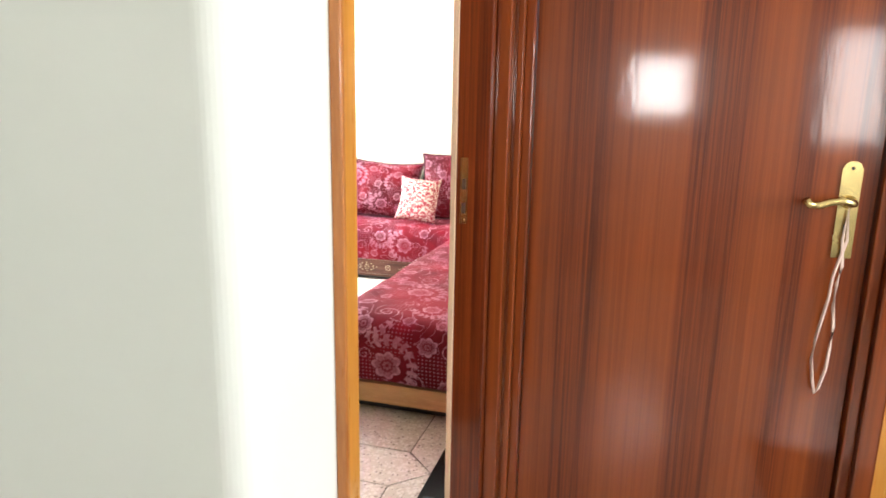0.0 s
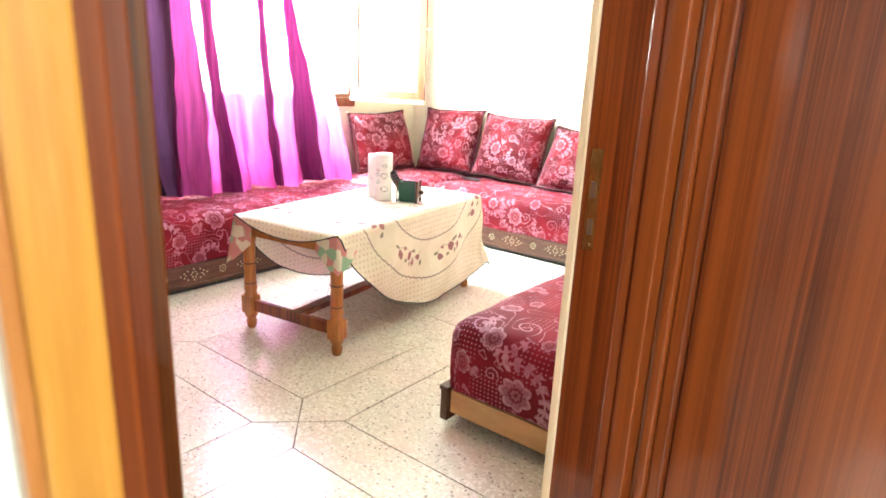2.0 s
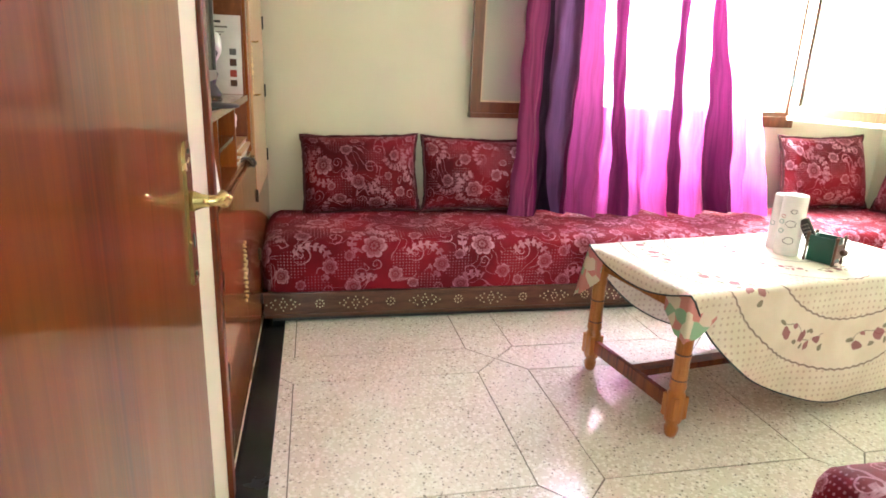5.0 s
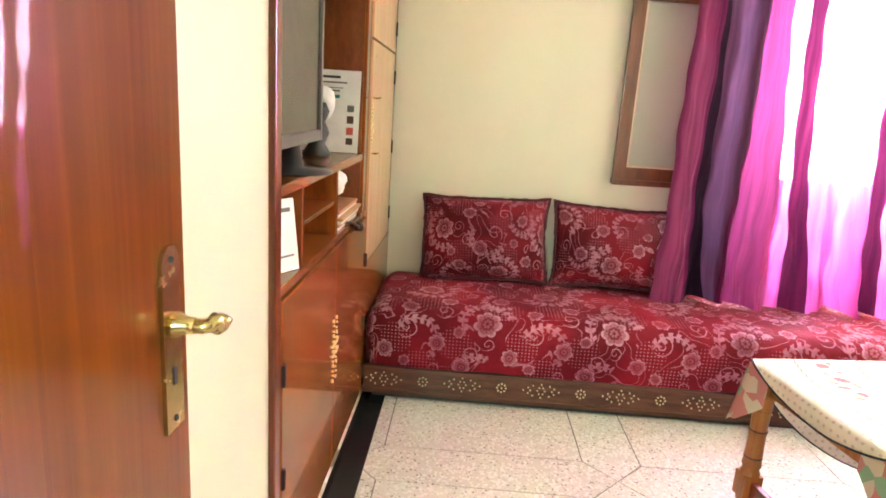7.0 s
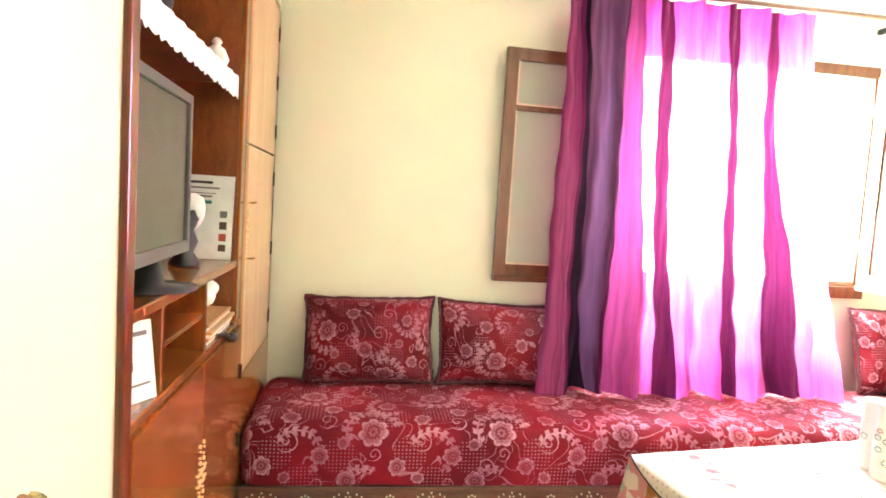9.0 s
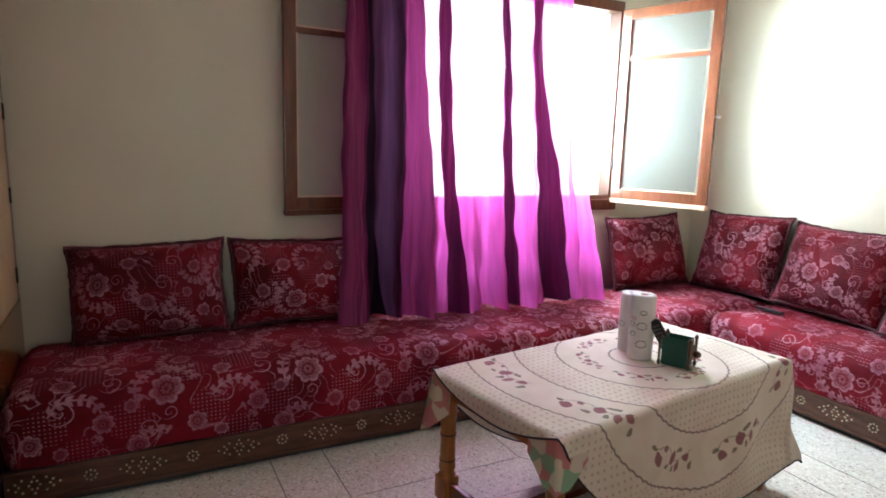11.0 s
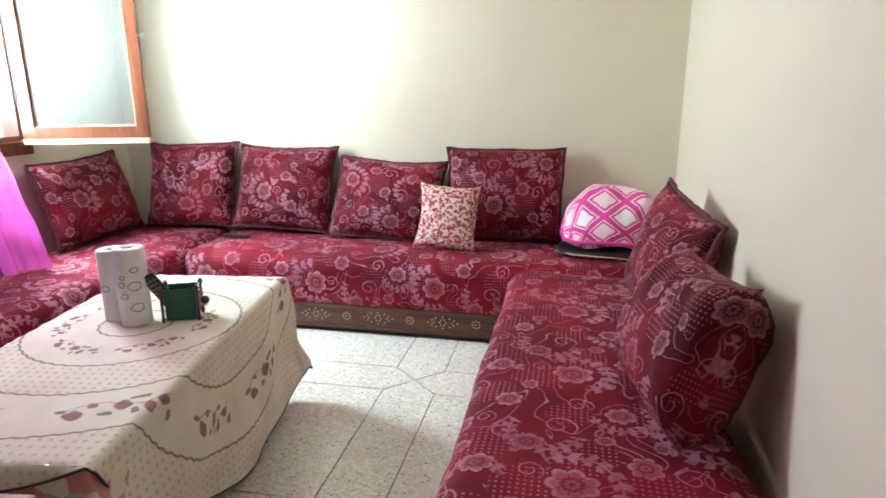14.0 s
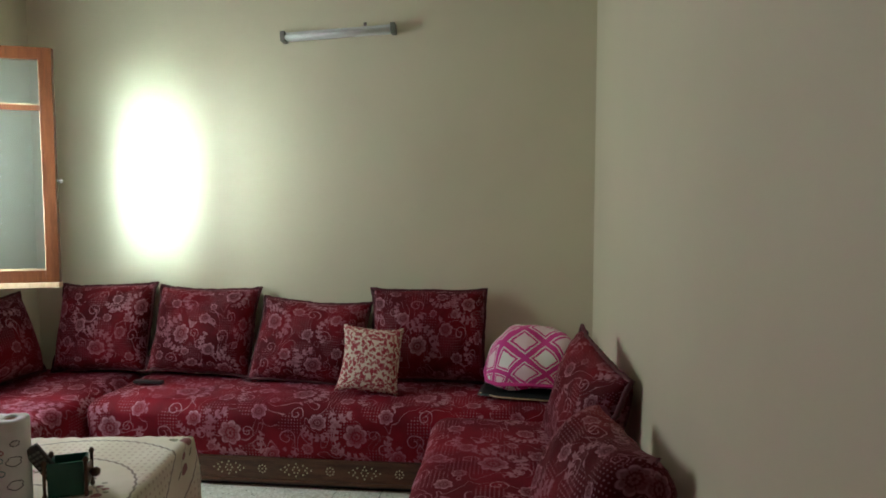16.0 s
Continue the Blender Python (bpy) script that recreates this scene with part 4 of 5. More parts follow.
def hang(u, v, lift, flare):
    r = 0.014
    nx, ny = min(max(u, -HX - 0.003), HX + 0.003), min(max(v, -HY - 0.003), HY + 0.003)
    d = math.hypot(u - nx, v - ny)
    dx, dy = ((u - nx) / d, (v - ny) / d) if d > 1e-6 else (0.0, 0.0)
    a = math.atan2(v - ny, u - nx) if d > 1e-6 else 0.0
    if d <= r * math.pi / 2:
        out, down = r * math.sin(d / r), r * (1 - math.cos(d / r))
    else:
        out, down = r, r + d - r * math.pi / 2
    corner = abs(dx * dy) * 2
    out += flare * down + corner * 0.10 * down + wobble((u * 1.5, v * 1.5, 0.3), 3.0, 0.035) * min(down / 0.2, 1)
    out += 0.012 * math.sin(9 * (u + v)) * min(down / 0.3, 1)
    return (nx + dx * out, ny + dy * out, TT + lift - down + wobble((u, v, 2), 8, 0.0012))


cloth = thing("tablecloth", "cream tablecloth printed with dark red sprigs and dots", "tablecloth")


def oval(u, v):
    s, t = u / EA, v / EB
    r, m = math.hypot(s, t), max(abs(s), abs(t))
    k = (m / r) ** (0.78 if v > 0 else 1.0) if r > 1e-6 else 1.0
    return OX + u * k, OY + v * k


n = 76
sheet_bm = sheet(bmesh.new(), lambda u, v: hang(*oval(u, v), 0.006, 0.03), steps(-EA, EA, n), steps(-EB, EB, n), lambda u, v: (oval(u, v)[0] + 0.01, oval(u, v)[1] - 0.13))
part("cloth", sheet_bm, PRINT, cloth)
edge = [(EA, v) for v in steps(-EB, EB, 50)[:-1]] + [(u, EB) for u in steps(EA, -EA, 50)[:-1]] + [(-EA, v) for v in steps(EB, -EB, 50)[:-1]] + [(u, -EB) for u in steps(-EA, EA, 50)[:-1]]
hem = [hang(*oval(u, v), 0.006, 0.03) for u, v in edge]
part("hem", tube(bmesh.new(), hem, 0.0035, 6, True), INK, cloth, "dark bound edge", True)
cloth.matrix_basis = AT
under = thing("under_cloth", "brightly printed oilcloth hanging out below the tablecloth", "tablecloth")
for sx in (-1, 1):
    def corner(u, v, sx=sx):
        side, front = max(0.0, u), max(0.0, -u)
        out = 0.006 + 0.022 * v * (1.2 + math.sin(19 * u + 1)) * (1 if sx < 0 else 0.6)
        x = sx * (HX - front + out * (0.7 if abs(u) < 0.02 else (1 if u > 0 else 0.2)))
        y = -HY + side - out * (0.7 if abs(u) < 0.02 else (1 if u < 0 else 0.2))
        return (x, y, TT - 0.006 - v * (0.24 if sx < 0 else 0.17) * (1 - 4.2 * abs(u)))
    part("corner", sheet(bmesh.new(), corner, steps(-0.12, 0.12, 16), steps(0, 1, 8)), OILCLOTH, under)
part("top", boxes((-HX - 0.001, HX + 0.001, -HY - 0.001, HY + 0.001, TT + 0.001, TT + 0.003)), OILCLOTH, under)
under.matrix_basis = AT

# on the table: two paper rolls and a green holder
Z = TT + 0.006
def roll(label, x, y, r, h, spin, marks):
    ob = thing("paper_roll", label, "paper towel roll", (x, y, Z), "paper rolls on the table")
    part("paper", lathe(bmesh.new(), [(r * 0.36, 0.012), (r * 0.36, 0.0), (r * 0.96, 0.0), (r, 0.006), (r * 1.012, h * 0.4), (r, h - 0.006), (r * 0.95, h), (r * 0.4, h), (r * 0.36, h - 0.01)], 32, Matrix.Translation((x, y, Z))), WHITE, ob, "", True)
    part("core", lathe(bmesh.new(), [(r * 0.355, 0.002), (r * 0.355, h - 0.004), (r * 0.28, h - 0.003), (r * 0.27, h - 0.03)], 20, Matrix.Translation((x, y, Z))), BEDEND, ob, "grey cardboard core", True)
    for a, z, s, ink in marks:
        pts = []
        for k in range(14):
            t = 2 * math.pi * k / 14
            b = radians(a + spin) + s * math.cos(t) * (1.1 if k % 3 else 0.8) / r
            pts.append((x + (r + 0.0022) * math.cos(b), y + (r + 0.0022) * math.sin(b), Z + z + s * 0.75 * math.sin(t)))
        part("printed_motif", tube(bmesh.new(), pts, 0.0013, 5, True), ink, ob)
    return ob


roll("white paper towel roll printed with small drawings", -2.138, 3.395, 0.05, 0.268, -62, [(20, 0.07, 0.02, INK), (18, 0.145, 0.02, INK), (22, 0.20, 0.012, INK), (-22, 0.11, 0.012, TEAL), (-22, 0.175, 0.009, ROSE), (-28, 0.15, 0.012, TEAL)])
roll("plain white paper towel roll beside a printed one", -2.232, 3.430, 0.049, 0.25, -62, [(-30, 0.12, 0.014, TEAL)])
holder = thing("napkin_holder", "dark green plastic holder with carved wooden sides", "holder", (-2.01, 3.475, Z))
HM = Matrix.Translation((-2.01, 3.47, Z)) @ pose(0, 0, 0, 0, 0, 24)
gx, gy = 0.05, 0.04
walls = part("box", boxes((-gx, gx, -gy, -gy + 0.004, 0.01, 0.115), (-gx, gx, gy - 0.004, gy, 0.01, 0.115), (-gx, -gx + 0.004, -gy + 0.004, gy - 0.004, 0.01, 0.115), (gx - 0.004, gx, -gy + 0.004, gy - 0.004, 0.01, 0.115), (-gx, gx, -gy, gy, 0.004, 0.01), bev=0.0015), GREEN, holder)
walls.data.transform(HM)
for sx in (-1, 1):
    for sy in (-1, 1):
        p = part("post", lathe(bmesh.new(), [(0.005, 0), (0.008, 0.01), (0.005, 0.02), (0.0055, 0.11), (0.009, 0.118), (0.004, 0.128)], 10, Matrix.Translation((sx * (gx + 0.008), sy * gy, 0))), BOTTLE, holder, "", True)
        p.data.transform(HM)
p = part("carved_side", boxes((gx + 0.004, gx + 0.01, -gy, gy, 0.03, 0.09), bev=0.002), BOTTLE, holder)
p.data.transform(HM)
p = part("knob", lathe(bmesh.new(), [(0.004, 0), (0.014, 0.008), (0.016, 0.02), (0.008, 0.03)], 12, Matrix.Translation((gx + 0.01, 0, 0.06)) @ pose(0, 0, 0, 0, 90, 0)), BOTTLE, holder, "", True)
p.data.transform(HM)
remote = thing("remote_control", "black remote control standing in the green holder", "remote control", (-2.03, 3.46, Z + 0.02))
p = part("case", boxes((-0.022, 0.022, -0.01, 0.01, 0, 0.175), bev=0.005), DARK, remote)
RM = Matrix.Translation((-2.025, 3.465, Z + 0.02)) @ pose(0, 0, 0, 10, -28, 24)
p.data.transform(RM)
bm = bmesh.new()
for i in range(3):
    for j in range(7):
        box(bm, -0.016 + i * 0.012, -0.008 + i * 0.012, -0.012, -0.01, 0.05 + j * 0.016, 0.058 + j * 0.016)
part("buttons", bm, GREY, remote).data.transform(RM)

# ---- the window ----
window_1 = thing("window_1", "wooden window with frosted sashes standing open", "window", (-3.85, 3.83, 1.1), kind="structure")
part("window_frame", boxes((-3.90, -3.785, WIN_Y0, WIN_Y0 + 0.05, WIN_Z0, WIN_Z1), (-3.90, -3.785, WIN_Y1 - 0.03, WIN_Y1, WIN_Z0, WIN_Z1), (-3.90, -3.785, WIN_Y0 + 0.05, WIN_Y1 - 0.03, WIN_Z1 - 0.07, WIN_Z1), (-3.90, -3.785, WIN_Y0 + 0.05, WIN_Y1 - 0.03, WIN_Z0, WIN_Z0 + 0.03), bev=0.003), SHUT, window_1, "brown wooden frame")
part("window_sill", boxes((-3.80, -3.765, WIN_Y0 - 0.03, WIN_Y1 + 0.03, WIN_Z0 - 0.075, WIN_Z0), bev=0.004), SHUT, window_1)


def sash(angle, y, z, h, w, knob):
    m = Matrix.Translation((-3.775, y, z)) @ pose(0, 0, 0, 0, 0, angle)
    s, t = 0.068, 0.036
    ob = part("sash", boxes((0, s, 0, t, 0, h), (w - s, w, 0, t, 0, h), (s, w - s, 0, t, 0, s), (s, w - s, 0, t, h - s, h), (s, w - s, 0.006, t - 0.006, h - 0.345, h - 0.315), bev=0.003), SHUT, window_1, "brown wooden sash with a glazing bar")
    ob.data.transform(m)
    for a, b in ((s, h - 0.345), (h - 0.315, h - s)):
        part("pane", boxes((s, w - s, 0.016, 0.02, a, b)), FROST, ob, "frosted glass pane").data.transform(m)
        part("putty", boxes((s, w - s, 0.02, 0.028, a, a + 0.01), (s, s + 0.01, 0.02, 0.028, a + 0.01, b), (w - s - 0.01, w - s, 0.02, 0.028, a + 0.01, b)), PALE, ob, "pale glazing strip").data.transform(m)
    # right sash: daylight on the brown rail is put into its pale colour
    part("drip_rail", boxes((0, w, -0.012, t + 0.012, -0.03, 0.0), bev=0.003), SHUT if not knob else PALE, ob).data.transform(m)
    if knob:
        part("knob", lathe(bmesh.new(), [(0.006, 0), (0.006, 0.012), (0.012, 0.018), (0.013, 0.028), (0.006, 0.034)], 12, Matrix.Translation((w - 0.004, t / 2, 0.57)) @ pose(0, 0, 0, 0, 90, 0)), PLASTIC, ob, "small white knob", True).data.transform(m)
    for zz in (0.2, h - 0.25):
        part("hinge", lathe(bmesh.new(), [(0.007, 0), (0.007, 0.08)], 8, Matrix.Translation((0, 0, zz))), IRON, ob).data.transform(m)


sash(-87, 2.985, 1.075, 1.285, 0.69, False)
sash(18.8, 4.66, 1.11, 1.30, 0.69, True)

# ---- the curtain ----
curtain = thing("curtain", "magenta striped voile curtain resting on the banquette", "curtain", (-3.5, 3.4, 0.47))
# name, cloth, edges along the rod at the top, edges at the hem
STRIPES = (("satin_fold", SATIN, 2.585, 2.655, 2.555, 2.735), ("beaded_edge", BAND, 2.655, 2.675, 2.735, 2.755), ("dark_fold", FOLD_SHADE, 2.675, 2.69, 2.755, 2.828), ("lining", NIGHT, 2.69, 2.935, 2.828, 2.85), ("beaded_edge", BAND, 2.935, 2.952, 2.85, 2.868), ("satin_fold", SATIN2, 2.952, 3.01, 2.868, 3.09),
           ("voile", SHEER, 3.01, 3.085, 3.09, 3.20), ("dark_stripe", BAND, 3.085, 3.19, 3.20, 3.28), ("voile", SHEER, 3.19, 3.50, 3.28, 3.53), ("dark_stripe", BAND, 3.50, 3.605, 3.53, 3.62), ("voile", SHEER, 3.605, 3.78, 3.62, 3.785), ("dark_stripe", BAND, 3.78, 3.83, 3.785, 3.95), ("voile", SHEER, 3.83, 4.08, 3.95, 4.145))


def curtain_at(s, z):
    k = (2.62 - z) / 2.15
    low = max(0.0, k) ** 2
    mid = 3.3
    y = s + (s - mid) * 0.06 * low + 0.10 * low * max(0.0, s - 3.0) + 0.05 * (k - 0.45) * max(0.0, s - 3.3)
    depth = 0.028 + 0.03 * k
    x = -3.565 + 0.10 * k + depth * math.sin(s * 29 + 0.9 * k + 0.8 * math.sin(s * 9)) + 0.015 * math.sin(s * 61 + 3 * k)
    if s < 2.93:
        x += (0.07 * math.sin((s - 2.55) * 41)) * (0.35 + 0.65 * k)
        y += 0.03 * low * math.sin((s - 2.55) * 25)
    x -= 0.11 * low * math.exp(-((s - 2.80) / 0.05) ** 2)
    y += 0.007 * k * math.sin(6 * z + s * 13) + 0.006 * math.sin(4.1 * z + 9 * s) + 0.0045 * math.sin(19 * z + 31 * s)
    x += 0.009 * low * math.sin(s * 95 + 5 * math.sin(3 * z + s * 7)) + 0.022 * low * math.sin(s * 47 + 2.2 * z) + 0.006 * math.sin(26 * z + 17 * s) * low
    if k > 0.9:
        x += (k - 0.9) * 0.2 * (0.5 + math.sin(s * 33)) * 0.8
    x += wobble((s * 2, z * 1.5, 1.0), 2.0, 0.02)
    return (x, y, z + 0.012 * low * low * math.sin(s * 13 + 1.0))


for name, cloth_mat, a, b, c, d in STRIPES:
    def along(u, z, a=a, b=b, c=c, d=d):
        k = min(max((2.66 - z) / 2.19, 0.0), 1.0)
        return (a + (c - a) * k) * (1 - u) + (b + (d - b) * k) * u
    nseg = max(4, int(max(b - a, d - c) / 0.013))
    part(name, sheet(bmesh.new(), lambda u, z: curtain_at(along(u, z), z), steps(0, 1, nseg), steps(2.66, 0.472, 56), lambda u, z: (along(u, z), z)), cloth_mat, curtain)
part("heading", sheet(bmesh.new(), lambda s, z: (curtain_at(s, z)[0] - 0.014, *curtain_at(s, z)[1:]), steps(3.01, 4.08, 70), steps(2.66, 2.33, 10)), SHEER, curtain, "gathered double heading of the voile")
rod = thing("curtain_rod", "dark wooden rod above the window", "curtain rod", (-3.56, 3.4, 2.68))
part("rod", tube(bmesh.new(), [(-3.565, 2.35, 2.69), (-3.565, 4.75, 2.69)], 0.014, 12), PLINTH, rod, "", True)
for yy in (2.45, 4.65):
    part("bracket", boxes((-3.80, -3.58, yy - 0.012, yy + 0.012, 2.67, 2.70)), IRON, rod)

# ---- the lamp on the far wall ----
lamp = thing("tube_lamp", "unlit fluorescent tube lamp with white fittings on the wall", "wall lamp", (-1.67, 5.5, 2.6))
part("base", boxes((-2.03, -1.31, 5.50, 5.54, 2.575, 2.627), bev=0.006), PLASTIC, lamp)
part("tube", tube(bmesh.new(), [(-2.015, 5.485, 2.590), (-1.325, 5.485, 2.590)], 0.0145, 14), PLASTIC, lamp, "unlit white glass tube", True)
for x in (-2.036, -1.334):
    part("socket", boxes((x, x + 0.03, 5.468, 5.54, 2.566, 2.629), bev=0.004), GREY, lamp)
part("starter", lathe(bmesh.new(), [(0.01, 0), (0.01, 0.018)], 10, Matrix.Translation((-1.5, 5.52, 2.635))), GREY, lamp)
lamp.matrix_basis = Matrix.Translation((-1.67, 5.5, 2.622)) @ pose(0, 0, 0, 0, -2.6, 0)

# ---- the built-in cabinet ----
Y = 1.045
cab = thing("cabinet", "glossy orange wooden cabinet built into the wall recess", "cabinet", (-2.3, 0.8, 0))
for name, row in (("side_panel", (-1.70, -1.62, 0.58, Y - 0.01, 0, 2.418)), ("partition", (-2.90, -2.86, 0.58, Y - 0.01, 0, 2.418)), ("back_panel", (-3.79, -1.70, 0.562, 0.58, 0, 2.418)), ("top_panel", (-3.79, -1.62, 0.562, Y - 0.01, 2.42, 2.458))):
    part(name, boxes(row), CABIN, cab)
part("side_trim", boxes((-1.645, -1.60, Y - 0.01, Y + 0.022, 0, 2.46), (-1.69, -1.645, Y - 0.01, Y + 0.008, 0, 2.46), bev=0.005), DOOR, cab, "brown moulded trim")
part("shelf", boxes((-2.86, -1.70, 0.58, Y, 1.16, 1.19), bev=0.004), CAB, cab)
part("shelf", boxes((-2.86, -1.70, 0.58, Y, 0.905, 0.93), bev=0.004), CAB, cab)
part("shelf", boxes((-2.86, -1.70, 0.58, Y - 0.02, 1.885, 1.91), bev=0.004), CABIN, cab)
part("divider", boxes((-1.965, -1.945, 0.60, Y - 0.01, 0.93, 1.16), bev=0.003), CAB, cab)
part("divider", boxes((-2.42, -2.40, 0.60, Y - 0.01, 0.93, 1.16), bev=0.003), CAB, cab)
part("pigeonhole_shelf", boxes((-2.40, -1.965, 0.60, Y - 0.015, 1.04, 1.055), bev=0.003), CAB, cab)
part("right_stile", boxes((-2.95, -2.86, Y - 0.01, Y + 0.004, 0.93, 2.46), bev=0.003), CAB, cab)
part("kick_board", boxes((-3.0, -1.69, Y - 0.03, Y - 0.01, 0, 0.045)), PLASTIC, cab, "white strip under the doors")


def filigree(bm, x, y, z, h):
    """A pierced gilt plate: a chain of small lobes with two crossbars."""
    def lobe(cx, cz, r):
        ring = [(cx + r * math.cos(a), cz + 1.3 * r * math.sin(a)) for a in steps(0, 2 * math.pi, 8)[:-1]]
        lo, hi = [bm.verts.new((p, y, q)) for p, q in ring], [bm.verts.new((p, y + 0.005, q)) for p, q in ring]
        bm.faces.new(hi)
        for k in range(8):
            bm.faces.new((lo[k], lo[(k + 1) % 8], hi[(k + 1) % 8], hi[k]))
    for k in range(13):
        lobe(x + 0.003 * (-1) ** k, z + h * (k / 12 - 0.5), 0.0042 + 0.0015 * math.cos(k * 2.1))
    for s in (-0.06, 0.1):
        for k in (-3, -2, -1, 1, 2, 3):
            lobe(x + k * 0.0095, z + s * h + 0.004 * (abs(k) - 2), 0.0038)


for x0, x1, pull in ((-2.325, -1.695, -2.305), (-2.96, -2.329, -2.352)):
    d = part("door", boxes((x0, x1, Y - 0.01, Y + 0.01, 0.05, 0.90), bev=0.003), CAB, cab, "glossy orange cupboard door")
    bm = bmesh.new()
    filigree(bm, pull, Y + 0.01, 0.52, 0.23)
    h = part("handle_plate", bm, GILT, d, "brass filigree plate")
    hx = x1 - 0.006 if x1 > -2 else x0 + 0.006
    for z in (0.16, 0.40, 0.70):
        part("hinge", boxes((hx - 0.006, hx + 0.006, Y + 0.008, Y + 0.018, z - 0.03, z + 0.03)), IRON, d)
for z0, z1 in ((0.68, 1.66), (1.67, 2.42)):
    d = part("door", boxes((-3.70, -2.955, Y - 0.012, Y + 0.012, z0, z1), bev=0.003), TALL, cab, "pale veneered tall cupboard door")
    for z in (z0 + 0.12, (z0 + z1) / 2, z1 - 0.12):
        part("hinge", boxes((-3.705, -3.69, Y + 0.01, Y + 0.02, z - 0.035, z + 0.035)), IRON, d)
    if z0 < 1:
        bm = bmesh.new()
        filigree(bm, -2.985, Y + 0.012, 1.29, 0.2)
        part("handle_plate", bm, GILT, d)
        for z in (1.18, 1.42):
            part("pull", tube(bmesh.new(), [(-3.0, Y + 0.012, z), (-3.0, Y + 0.035, z), (-3.0, Y + 0.045, z + 0.004)], 0.004, 6), BRASS, d)
part("lower_panel", boxes((-3.79, -2.962, Y - 0.012, Y + 0.008, 0.05, 0.67)), CAB, cab)
part("corner_trim", boxes((-3.785, -3.706, Y - 0.012, Y + 0.006, 0.672, 2.44), bev=0.003), SHUT, cab, "dark trim in the corner")

# television and things on the shelves
tv = thing("television", "grey flat television on a black foot", "television", (-2.05, 0.85, 1.19))
TM = Matrix.Translation((-2.04, 0.985, 1.19)) @ pose(0, 0, 0, 0, 0, 2)
for p in (part("casing", boxes((-0.33, 0.33, -0.05, 0.0, 0.075, 0.57), bev=0.008), TVGREY, tv),
          part("bezel", boxes((-0.33, -0.30, 0.0, 0.012, 0.075, 0.57), (0.30, 0.33, 0.0, 0.012, 0.075, 0.57), (-0.30, 0.30, 0.0, 0.012, 0.075, 0.11), (-0.30, 0.30, 0.0, 0.012, 0.54, 0.57), bev=0.003), TVGREY, tv),
          part("screen", boxes((-0.30, 0.30, 0.0, 0.004, 0.11, 0.54)), SCREEN, tv),
          part("side_line", boxes((-0.334, -0.3305, -0.03, 0.0, 0.11, 0.5)), DARK, tv),
          part("foot", lathe(bmesh.new(), [(0.13, 0.0), (0.13, 0.006), (0.045, 0.014), (0.032, 0.08)], 20, Matrix.Translation((0, -0.02, 0))), DARK, tv, "black round foot", True)):
    p.data.transform(TM)


def leaflet(name, label, corners, thick, marks, ink):
    """A sheet of paper spanned by a corner and two edges, with bars for its print."""
    o, a, b = (Vector(v) for v in corners)
    nrm = a.cross(b).normalized()
    ob = thing(name, label, "leaflet", o)

    def slab(u0, u1, v0, v1, t0, t1):
        bm = bmesh.new()
        vs = [bm.verts.new(o + a * u + b * v + nrm * t) for t in (t0, t1) for u, v in ((u0, v0), (u1, v0), (u1, v1), (u0, v1))]
        for q in ((3, 2, 1, 0), (4, 5, 6, 7), (0, 1, 5, 4), (1, 2, 6, 5), (2, 3, 7, 6), (3, 0, 4, 7)):
            bm.faces.new([vs[i] for i in q])
        return bm

    part("sheet", slab(0, 1, 0, 1, 0, thick), WHITE, ob)
    for (u0, u1, v0, v1), m in zip(marks, ink):
        part("printed_bar", slab(u0, u1, v0, v1, thick, thick + 0.0006), m, ob)


leaflet("leaflet", "white printed leaflet standing in the television niche", ((-2.80, 0.75, 1.191), (0, 0.28, 0), (-0.04, 0, 0.33)), 0.003,
        [(0.1, 0.7, 0.9, 0.93), (0.15, 0.8, 0.84, 0.86), (0.38, 0.7, 0.66, 0.70), (0.82, 0.92, 0.50, 0.58), (0.82, 0.92, 0.36, 0.45), (0.82, 0.92, 0.22, 0.31), (0.82, 0.92, 0.1, 0.18), (0.15, 0.7, 0.74, 0.76), (0.2, 0.75, 0.78, 0.79)], [INK, GREY, TEAL, GREY, BOTTLE, ROSE, BOTTLE, GREY, GREY])
leaflet("leaflet", "white magazine standing in the lower shelf", ((-1.765, 0.955, 0.931), (-0.15, 0.075, 0), (0, -0.02, 0.2)), 0.008, [(0.15, 0.6, 0.4, 0.68), (0.1, 0.9, 0.82, 0.88), (0.1, 0.9, 0.2, 0.23)], [BOTTLE, GREY, GREY])
vase = thing("vase", "black waisted vase with a white cloth tucked in", "vase", (-2.56, 0.92, 1.19))
part("body", lathe(bmesh.new(), [(0.05, 0), (0.055, 0.01), (0.03, 0.05), (0.045, 0.09), (0.03, 0.13), (0.048, 0.17), (0.035, 0.2)], 18, Matrix.Translation((-2.56, 0.92, 1.19))), DARK, vase, "", True)
bm = bmesh.new()
bmesh.ops.create_icosphere(bm, subdivisions=3, radius=1, matrix=Matrix.Translation((-2.58, 0.94, 1.385)) @ Matrix.Diagonal((0.036, 0.036, 0.055, 1)))
for v in bm.verts:
    v.co += v.normal * wobble(v.co, 16, 0.03)
part("cloth", bm, WHITE, vase, "crumpled white cloth", True)
bm = bmesh.new()
bmesh.ops.create_icosphere(bm, subdivisions=3, radius=1, matrix=Matrix.Translation((-2.66, 0.93, 1.085)) @ Matrix.Diagonal((0.10, 0.09, 0.06, 1)))
for v in bm.verts:
    v.co += v.normal * wobble(v.co, 14, 0.03)
    v.co.z = max(v.co.z, 1.005)
solid("plastic_bag", bm, WHITE, "crumpled white bag on the papers", "bag", smooth=True)
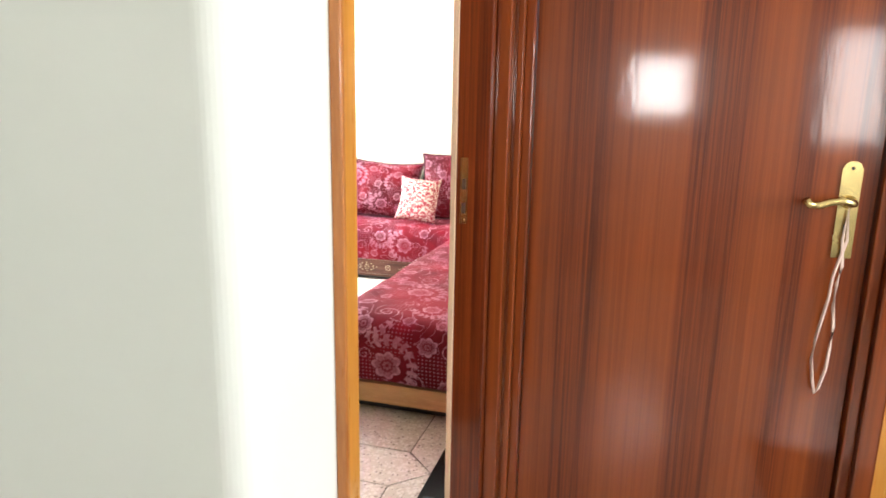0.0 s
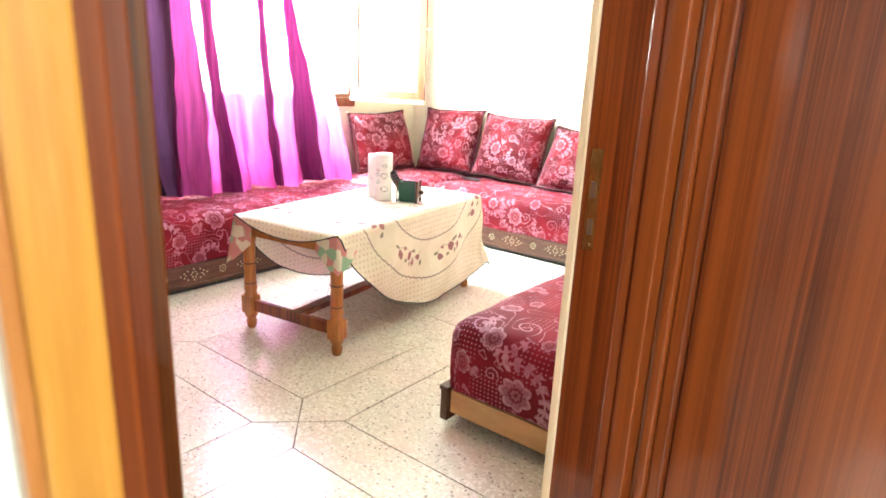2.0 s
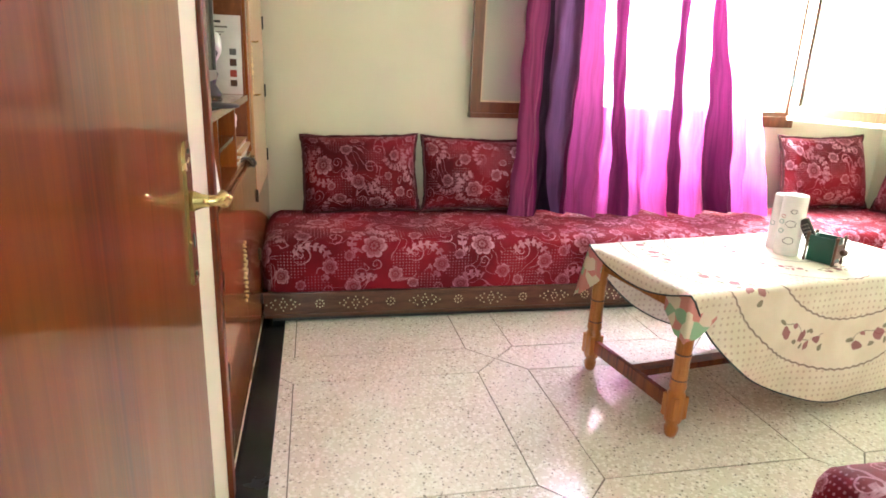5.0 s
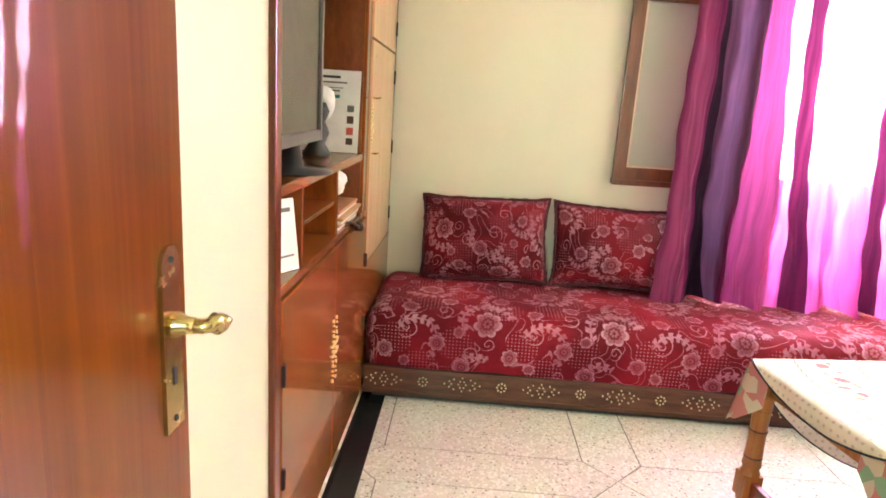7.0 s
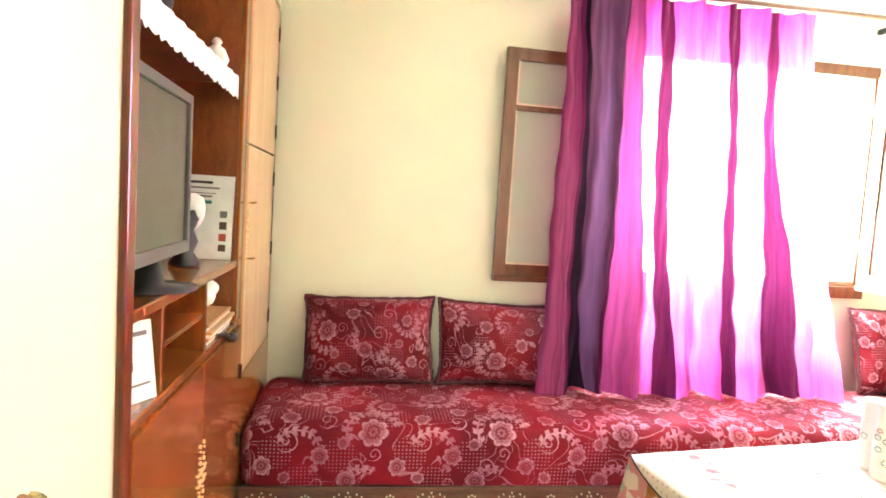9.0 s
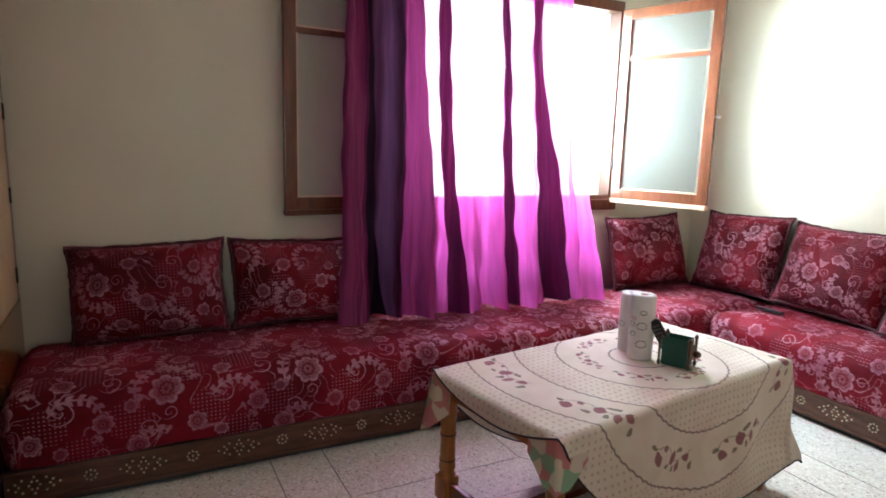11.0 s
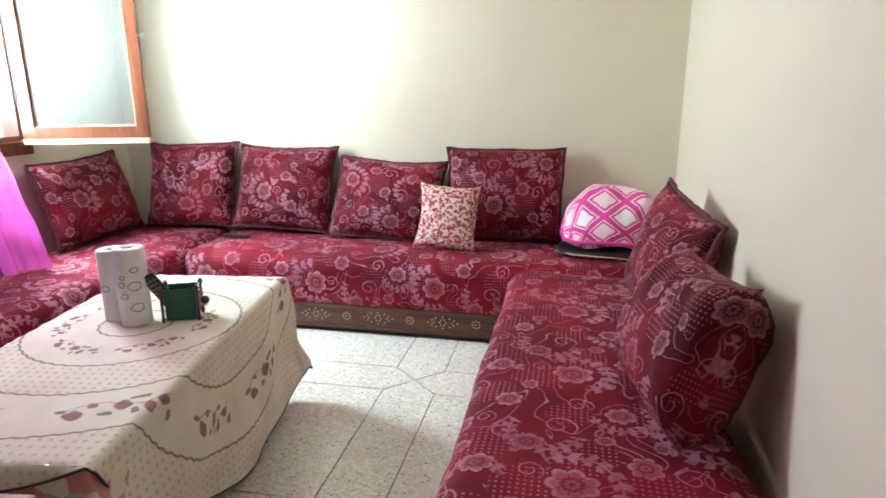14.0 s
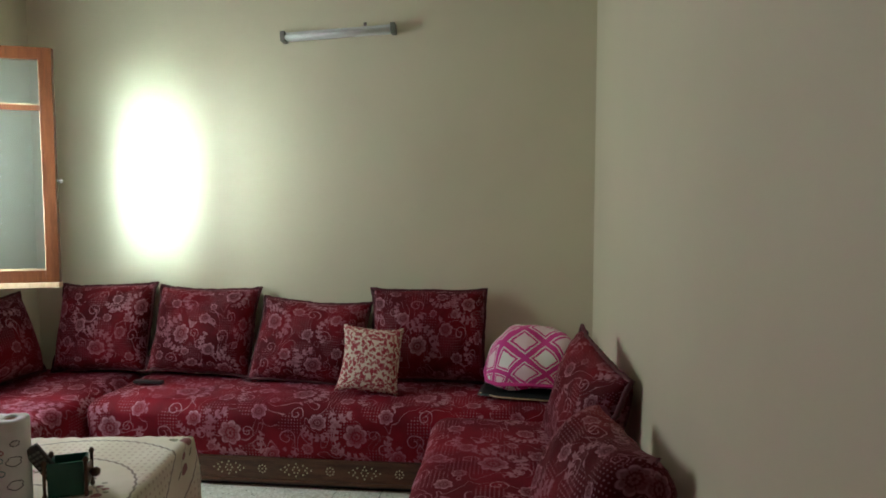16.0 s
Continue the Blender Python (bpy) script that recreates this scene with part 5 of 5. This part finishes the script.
papers = thing("papers", "small stack of white papers in the shelf", "papers", (-2.65, 0.93, 0.93))
for k in range(6):
    part("sheet", boxes((-2.83 + 0.01 * (k % 3), -2.46 + 0.012 * (k % 2), 0.75, 1.03 + 0.006 * (k % 4), 0.931 + k * 0.0125, 0.942 + k * 0.0125)), WHITE if k % 2 == 0 else BEDEND, papers)
plug = thing("power_cable", "black cable with a plug hanging over the shelf edge", "cable", (-2.7, 1.03, 0.93))
part("cable", tube(bmesh.new(), [(-2.48, 0.9, 0.936), (-2.55, 1.0, 0.94), (-2.62, 1.055, 0.935), (-2.70, 1.065, 0.90), (-2.76, 1.066, 0.875)], 0.006, 8), DARK, plug, "", True)
part("plug", lathe(bmesh.new(), [(0.008, 0), (0.018, 0.015), (0.02, 0.04), (0.01, 0.05)], 12, Matrix.Translation((-2.75, 1.07, 0.885)) @ pose(0, 0, 0, 60, 0, 70)), DARK, plug, "", True)
lace = thing("lace_runner", "white lace runner hanging over the upper shelf", "lace", (-2.28, 1.03, 1.9))


def lace_at(u, v):
    if v < 0.1:
        return (u, 0.93 + v, 1.9125)
    d = v - 0.1
    return (u, 1.03 + 0.003 * math.sin(u * 60), 1.9125 - min(d, 0.078 + 0.012 * abs(math.sin(u * 52))))


part("cloth", sheet(bmesh.new(), lace_at, steps(-2.85, -1.71, 110), steps(0, 0.2, 16)), WHITE, lace)
figure = thing("ornament", "small white china ornament on the upper shelf", "ornament", (-2.72, 0.97, 1.915))
part("body", lathe(bmesh.new(), [(0.03, 0), (0.035, 0.01), (0.045, 0.04), (0.03, 0.075), (0.012, 0.09), (0.02, 0.1), (0.008, 0.115)], 16, Matrix.Translation((-2.72, 0.97, 1.914))), WHITE, figure, "", True)
bowl = thing("bowl", "dark glazed bowl on the upper shelf", "bowl", (-2.2, 0.85, 1.915))
part("body", lathe(bmesh.new(), [(0.05, 0), (0.06, 0.01), (0.11, 0.08), (0.115, 0.12), (0.105, 0.12), (0.09, 0.06)], 24, Matrix.Translation((-2.2, 0.85, 1.914))), INK, bowl, "", True)

# ---- the floor ----
floor = tagged(new("floor", done(boxes((-4.02, 0.12, 0.5, 5.74, -0.1, -0.004), (-1.70, 2.55, -2.4, 0.5, -0.1, -0.004), (0.12, 2.55, 0.5, 2.2, -0.1, -0.004)), "floor", GROUT)), "cream terrazzo floor of square slabs and pointed strips", "floor", kind="structure")
part("border", boxes((-3.80, -0.2, 1.05, 1.168, -0.004, 0.001), (-0.345, -0.21, 1.96, 2.60, -0.004, 0.001), bev=0.0005), BLACK, floor, "black marble border along the wall")
PX, PY, SX, SY, GAP = 1.055, 1.073, 0.248, 0.243, 0.0026
X0, Y0 = -2.33, 2.300


def inset(pts, g):
    cx, cy = sum(p[0] for p in pts) / len(pts), sum(p[1] for p in pts) / len(pts)
    return [(x - math.copysign(g, x - cx) if abs(x - cx) > 1e-6 else x, y - math.copysign(g, y - cy) if abs(y - cy) > 1e-6 else y) for x, y in pts]


W, D = PX - SX, PY - SY
slab_me = done(prism(bmesh.new(), inset([(0, 0), (W, 0), (W, D), (0, D)], GAP), -0.004, 0), "slab", TERRAZZO)
strip_x = done(prism(bmesh.new(), inset([(0, 0), (W, 0), (W + SX / 2, SY / 2), (W, SY), (0, SY), (-SX / 2, SY / 2)], GAP), -0.004, 0), "strip", TERRAZZO)
strip_y = done(prism(bmesh.new(), inset([(0, 0), (SX / 2, -SY / 2), (SX, 0), (SX, D), (SX / 2, D + SY / 2), (0, D)], GAP), -0.004, 0), "strip", TERRAZZO)
for i in range(-2, 5):
    for j in range(-5, 4):
        for name, me, ox, oy in (("slab", slab_me, 0, 0), ("strip", strip_x, 0, D), ("strip", strip_y, -SX, 0)):
            x, y = X0 + i * PX + ox, Y0 + j * PY + oy
            w, d = (W, D) if name == "slab" else ((W, SY) if me == strip_x else (SX, D))
            inside = -3.9 < x - 0.13 and x + w < (0.9 if y > 1.2 else 2.3) and -2.3 < y and y + d < (5.6 if x + w < 0 else 2.2)
            if inside and (y > 0.9 or x > -1.6):
                p = new(name, me)
                p.location, p.parent = (x, y, 0), floor

# ---- beyond the window ----
solid("backdrop", boxes((-5.75, -5.7, -1.0, 9.0, -2.0, 6.0)), GLOW, "hazy bright daylight beyond the window", "backdrop", "structure")
